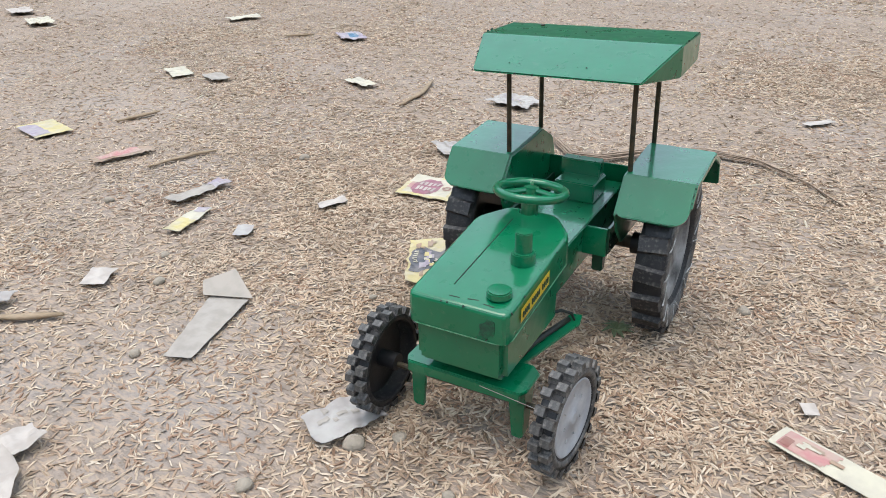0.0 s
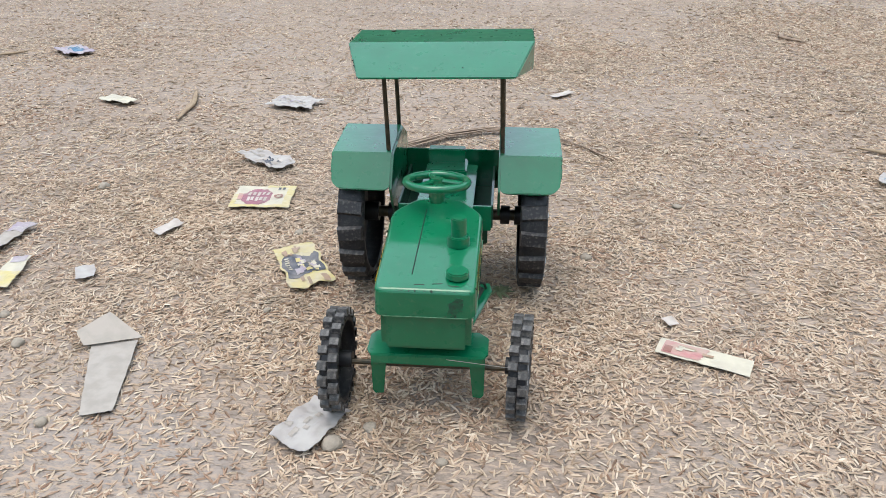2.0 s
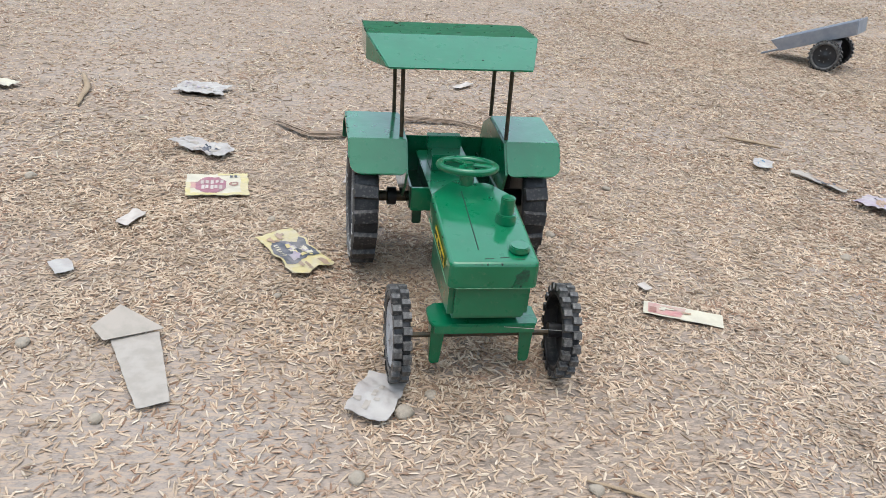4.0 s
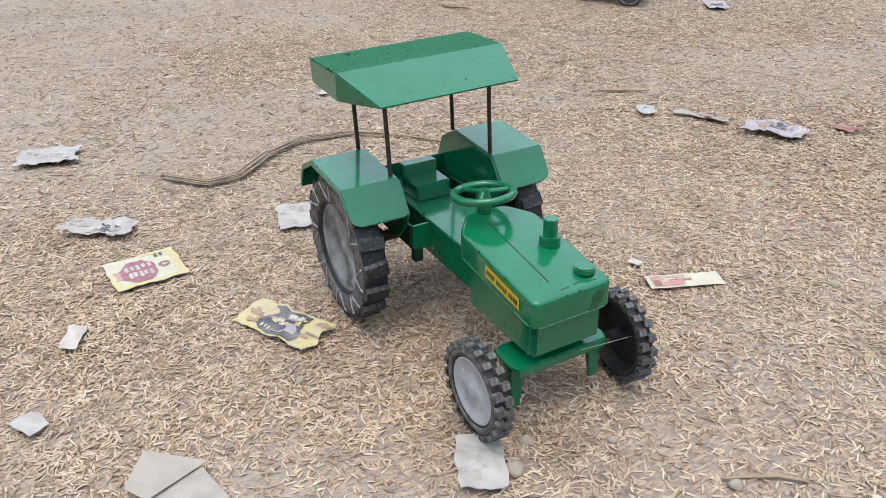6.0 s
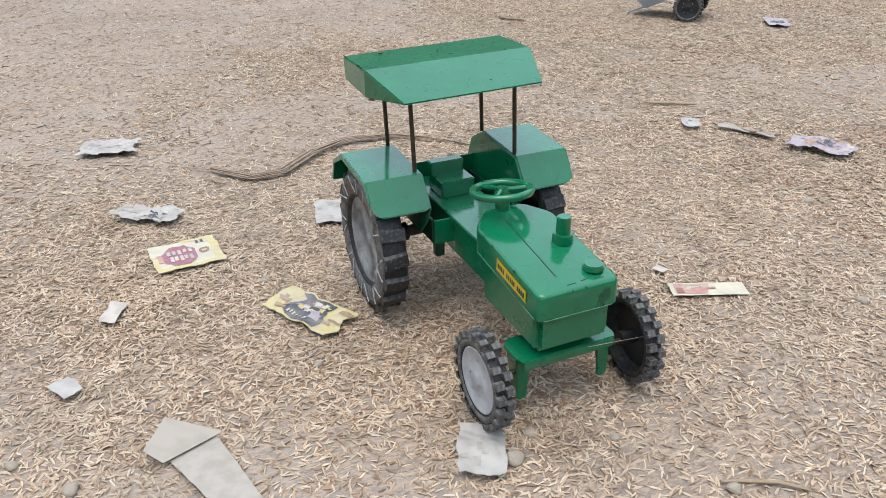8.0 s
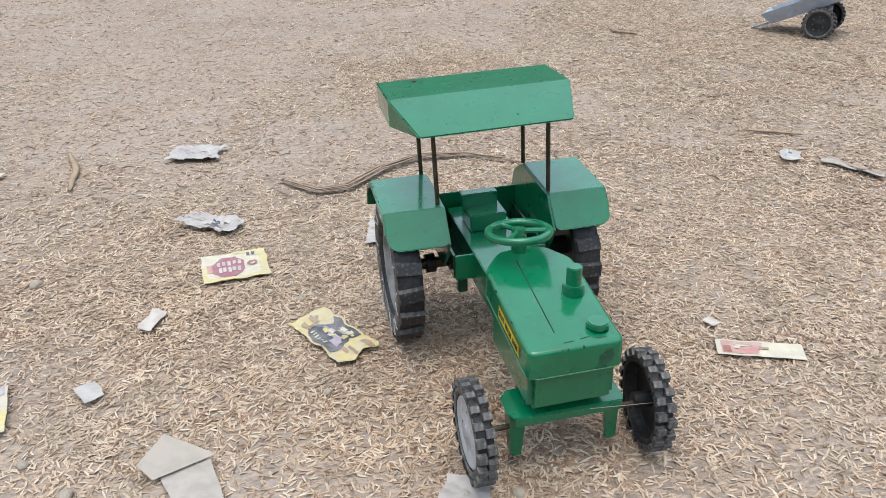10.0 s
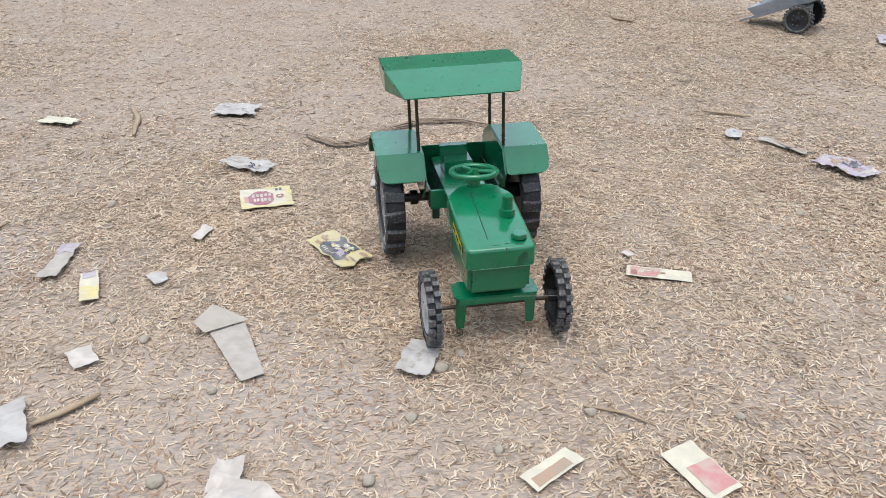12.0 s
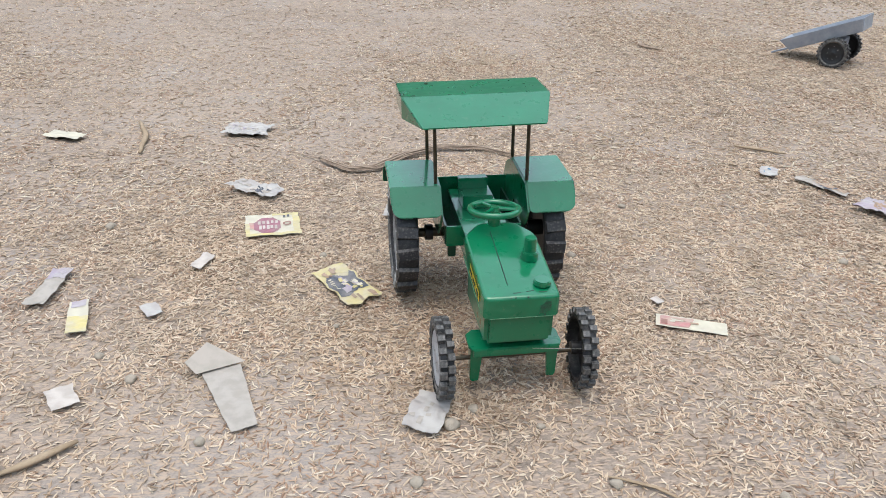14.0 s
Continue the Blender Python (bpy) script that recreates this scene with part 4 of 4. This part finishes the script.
# scraps in the open ground ahead of the tractor
litter("white_wrapper", "twisted silver-white wrapper strip", "wrapper", -0.440, 0.182, 140, 0.072, 0.024, WHITE, 0.0040, 31.0, 0.16, 0.002, [("fold", "", SILVER, rect(-0.5, 0.2, 0.1, 0.5), 0.0004)], 0.014)
litter("white_wrapper", "crumpled silver-white wrapper end", "wrapper", -0.464, 0.214, 80, 0.036, 0.024, WHITE, 0.0045, 32.0, 0.25)
litter("printed_note", "small cream note with an orange printed face", "paper scrap", -0.084, 0.172, 110, 0.058, 0.034, CREAM, 0.0010, 33.0, 0.04, panels=[("print_panel", "orange-brown print", PINK, rect(-0.42, 0.12, -0.46, 0.28), 0.0004)])
litter("white_wrapper", "crumpled pale wrapper on bare earth", "wrapper", -0.655, 0.300, 109, 0.060, 0.022, SILVER, 0.0050, 34.0, 0.30)
litter("paper_scrap", "torn white paper piece", "paper scrap", -0.622, 0.392, 119, 0.032, 0.024, WHITE, 0.0015, 35.0, 0.2)


def stalk(name, label, points, r, material, flat=0.6, category="dry stalk"):
    """A dry stalk lying on the ground, following a few bends."""
    pts = []
    for k in range(len(points) - 1):
        a, b = Vector(points[k]), Vector(points[k + 1])
        for s in range(5):
            p = a.lerp(b, s / 5)
            pts.append(p + Vector((noise.noise(Vector((p.x * 30, p.y * 30, 0))), noise.noise(Vector((p.x * 30, p.y * 30, 5))))) * 0.003)
    pts.append(Vector(points[-1]))
    n = len(pts)
    rad = [r * (0.35 + 0.65 * math.sin(math.pi * (0.08 + 0.84 * i / (n - 1)))) for i in range(n)]
    bm = tube([(p.x, p.y, height(p.x, p.y) + 0.002 + r * flat) for p in pts], rad, 8, flat)
    return tagged(link_mesh(name, bm, material, True), label, category)


def frond(points, strands):
    """A dry frond: a bundle of long withered blades lying side by side."""
    bm = bmesh.new()
    for k in range(strands):
        rng = random.Random(k + 3)
        off = (k / (strands - 1) - 0.5) * 0.011
        first, last = rng.choice((0, 1, 1, 2)), len(points) - rng.choice((0, 0, 1, 2))
        pts = []
        for i in range(first, last - 1):
            a, b = Vector((*points[i], 0)), Vector((*points[i + 1], 0))
            d = (b - a).normalized()
            for s in range(4):
                p = a.lerp(b, s / 4)
                g = (i + s / 4) / (len(points) - 1)
                p += Vector((-d.y, d.x, 0)) * (off * math.sin(math.pi * min(1, g * 1.1)) + 0.003 * noise.noise(Vector((i + s * 0.25, k * 3.1, 0))))
                pts.append((p.x, p.y, height(p.x, p.y) + 0.003 + 0.004 * math.sin(math.pi * g) + 0.0015 * (k % 3)))
        n = len(pts)
        piece = tube(pts, [0.0020 * (0.3 + 0.7 * math.sin(math.pi * (0.1 + 0.8 * i / (n - 1)))) for i in range(n)], 6, 0.4)
        me = bpy.data.meshes.new("blade")
        piece.to_mesh(me)
        piece.free()
        bm.from_mesh(me)
        bpy.data.meshes.remove(me)
    return tagged(link_mesh("dry_frond", bm, BARK_DARK, True), "long curved bundle of dry brown frond blades", "dry frond")


frond([(-0.47, 1.02), (-0.42, 0.985), (-0.395, 0.955), (-0.372, 0.930), (-0.332, 0.932), (-0.281, 0.985), (-0.222, 1.020), (-0.150, 1.012), (-0.085, 0.965), (-0.03, 0.90)], 6)
stalk("dry_stalk", "pale dry stalk on the ground", [(-0.640, 0.300), (-0.590, 0.335)], 0.0042, BARK)
stalk("dry_stalk", "crooked dry stalk on the ground", [(-0.830, 0.615), (-0.815, 0.680), (-0.800, 0.705)], 0.0035, BARK)
stalk("dry_stalk", "bent brown stalk on the ground", [(-0.712, 1.02), (-0.720, 1.10), (-0.75, 1.18)], 0.0050, BARK)
stalk("dry_stalk", "flat pale strip of stalk", [(-1.045, 0.732), (-1.03, 0.800)], 0.0045, BARK)
stalk("dry_stalk", "long pale stalk on husks", [(0.295, 1.010), (0.33, 0.99), (0.368, 0.968)], 0.0040, BARK)
stalk("dry_stalk", "dark short stalk on husks", [(0.40, 1.82), (0.385, 1.77), (0.42, 1.72)], 0.0060, BARK_DARK)
stalk("dry_stalk", "short pale stalk on the ground", [(-1.295, 1.38), (-1.245, 1.43)], 0.0050, BARK)
stalk("dry_stalk", "thin pale straw on the ground", [(-0.155, 0.262), (-0.120, 0.248), (-0.105, 0.232)], 0.0018, BARK)


def clod(x, y, r, seed):
    bm = bmesh.new()
    bmesh.ops.create_icosphere(bm, subdivisions=2, radius=r)
    for v in bm.verts:
        v.co *= 1 + 0.45 * noise.noise(v.co / r * 0.9 + Vector((seed, 0, 0)))
        v.co.z *= 0.65
    ob = link_mesh("earth_clod", bm, STONE, True)
    ob.matrix_world = pose(x, y, height(x, y) + r * 0.35, 0, 0, seed * 40)
    return tagged(ob, "small rounded clod of dry earth", "clod", "clods on the ground")


for i, (x, y, r) in enumerate(((-0.2517, 0.357, 0.0052), (-0.150, 0.2535, 0.0055), (-0.275, 0.336, 0.0075), (-0.196, 0.328, 0.004), (-0.35, 0.20, 0.0060), (-0.31, 0.27, 0.0055), (-0.52, 0.22, 0.0070),
                               (-0.57, 0.42, 0.0060), (-0.09, 0.64, 0.0055), (0.12, 0.40, 0.0060), (-0.40, 0.66, 0.0050), (-0.68, 0.75, 0.0070), (0.25, 0.60, 0.0065), (-0.45, 0.12, 0.0065), (0.05, 0.12, 0.006), (-0.49, 0.33, 0.0050), (-0.61, 0.46, 0.0045), (-0.24, 0.22, 0.0050), (-0.02, 0.23, 0.0045), (0.16, 0.27, 0.0050), (-0.38, 0.50, 0.0040), (0.02, 0.78, 0.0055), (-0.78, 0.52, 0.0060))):
    clod(x, y, r, i + 1.0)

# withered sprig under the tractor
sprig = new("withered_sprig")
sprig.matrix_world = pose(-0.172, 0.556, height(-0.172, 0.556) + 0.002, 0, 0, 20)
tagged(sprig, "withered dull green sprig lying beside the tractor", "sprig")
for k in range(9):
    a = k * 2.4
    bm = tube([(0, 0, 0.001), (0.006 * math.cos(a), 0.006 * math.sin(a), 0.004), (0.014 * math.cos(a + 0.3), 0.014 * math.sin(a + 0.3), 0.002)], [0.0008, 0.0026, 0.0006], 6, 0.25)
    part("leaf", bm, LEAF, sprig)


# ---- toy trailer ----
TIN = plain("grey_tin", (0.27, 0.30, 0.35), (0.36, 0.38, 0.42), 0.4, 60, 0.3)
TIN_IN = plain("grey_tin_inside", (0.22, 0.25, 0.30), (0.30, 0.33, 0.37), 0.5, 60, 0.3)


def build_trailer():
    """A two-wheeled tipping cart, its drawbar resting on the ground."""
    tr = new("toy_trailer")
    tr.matrix_world = pose(0.800, 1.600, 0.0, 0, 0, -45)
    tagged(tr, "small grey tin toy trailer tipped forward on two black wheels", "toy trailer")
    tilt = pose(0, 0, 0.0585, 0, -24, 0)
    lx, hy, h = 0.083, 0.044, 0.030

    def add(name, bm, mat, label=""):
        ob = part(name, bm, mat, tr, label)
        ob.matrix_local = tilt
        return ob

    add("tray_floor", box(-lx, lx, -hy, hy, 0.0, 0.002), TIN_IN)
    for s in (-1, 1):
        prof = [(-lx, 0.0), (lx, 0.0), (lx + 0.008, h), (-lx - 0.016, h)]
        bm = prism([(x, z) for x, z in prof], "y", s * hy - 0.001, s * hy + 0.001, 0.0005)
        for v in bm.verts:
            v.co.y += s * 0.25 * v.co.z
        add("side_wall", bm, TIN, "grey tin side wall")
    for s, name in ((-1, "front_wall"), (1, "tailboard")):
        bm = box(s * lx - 0.001, s * lx + 0.001, -hy, hy, 0.0, h)
        for v in bm.verts:
            v.co.x += s * (0.5 if s < 0 else 0.27) * v.co.z
        add(name, bm, TIN)
    add("drawbar", prism([(-lx, -0.016), (-lx, 0.016), (-lx - 0.058, 0.004), (-lx - 0.058, -0.004)], "z", 0.0, 0.004, 0.0006), TIN, "tapered grey drawbar")
    part("axle", rod((0.028, -0.052, 0.036), (0.028, 0.052, 0.036), 0.003, 10), ROD, tr)
    part("axle_block", box(0.018, 0.038, -0.030, 0.030, 0.036, 0.064, 0.001), TIN, tr)
    lug = lug_block(0.0088, 0.0056, 0.0040, LUG)
    for s in (-1, 1):
        w = build_wheel(tr, "trailer_wheel", 0.0365, 0.048, 0.066, 0.0, 0.036, 22, lug, (0.0088, 0.0056, 0.0040), False, s)
        w.data = w.data.copy()
        w.data.materials[0] = HOLLOW
        w.matrix_local = pose(0.028, s * 0.057, 0.036, 0, 0, 90 if s > 0 else -90)
    return tr


build_trailer()
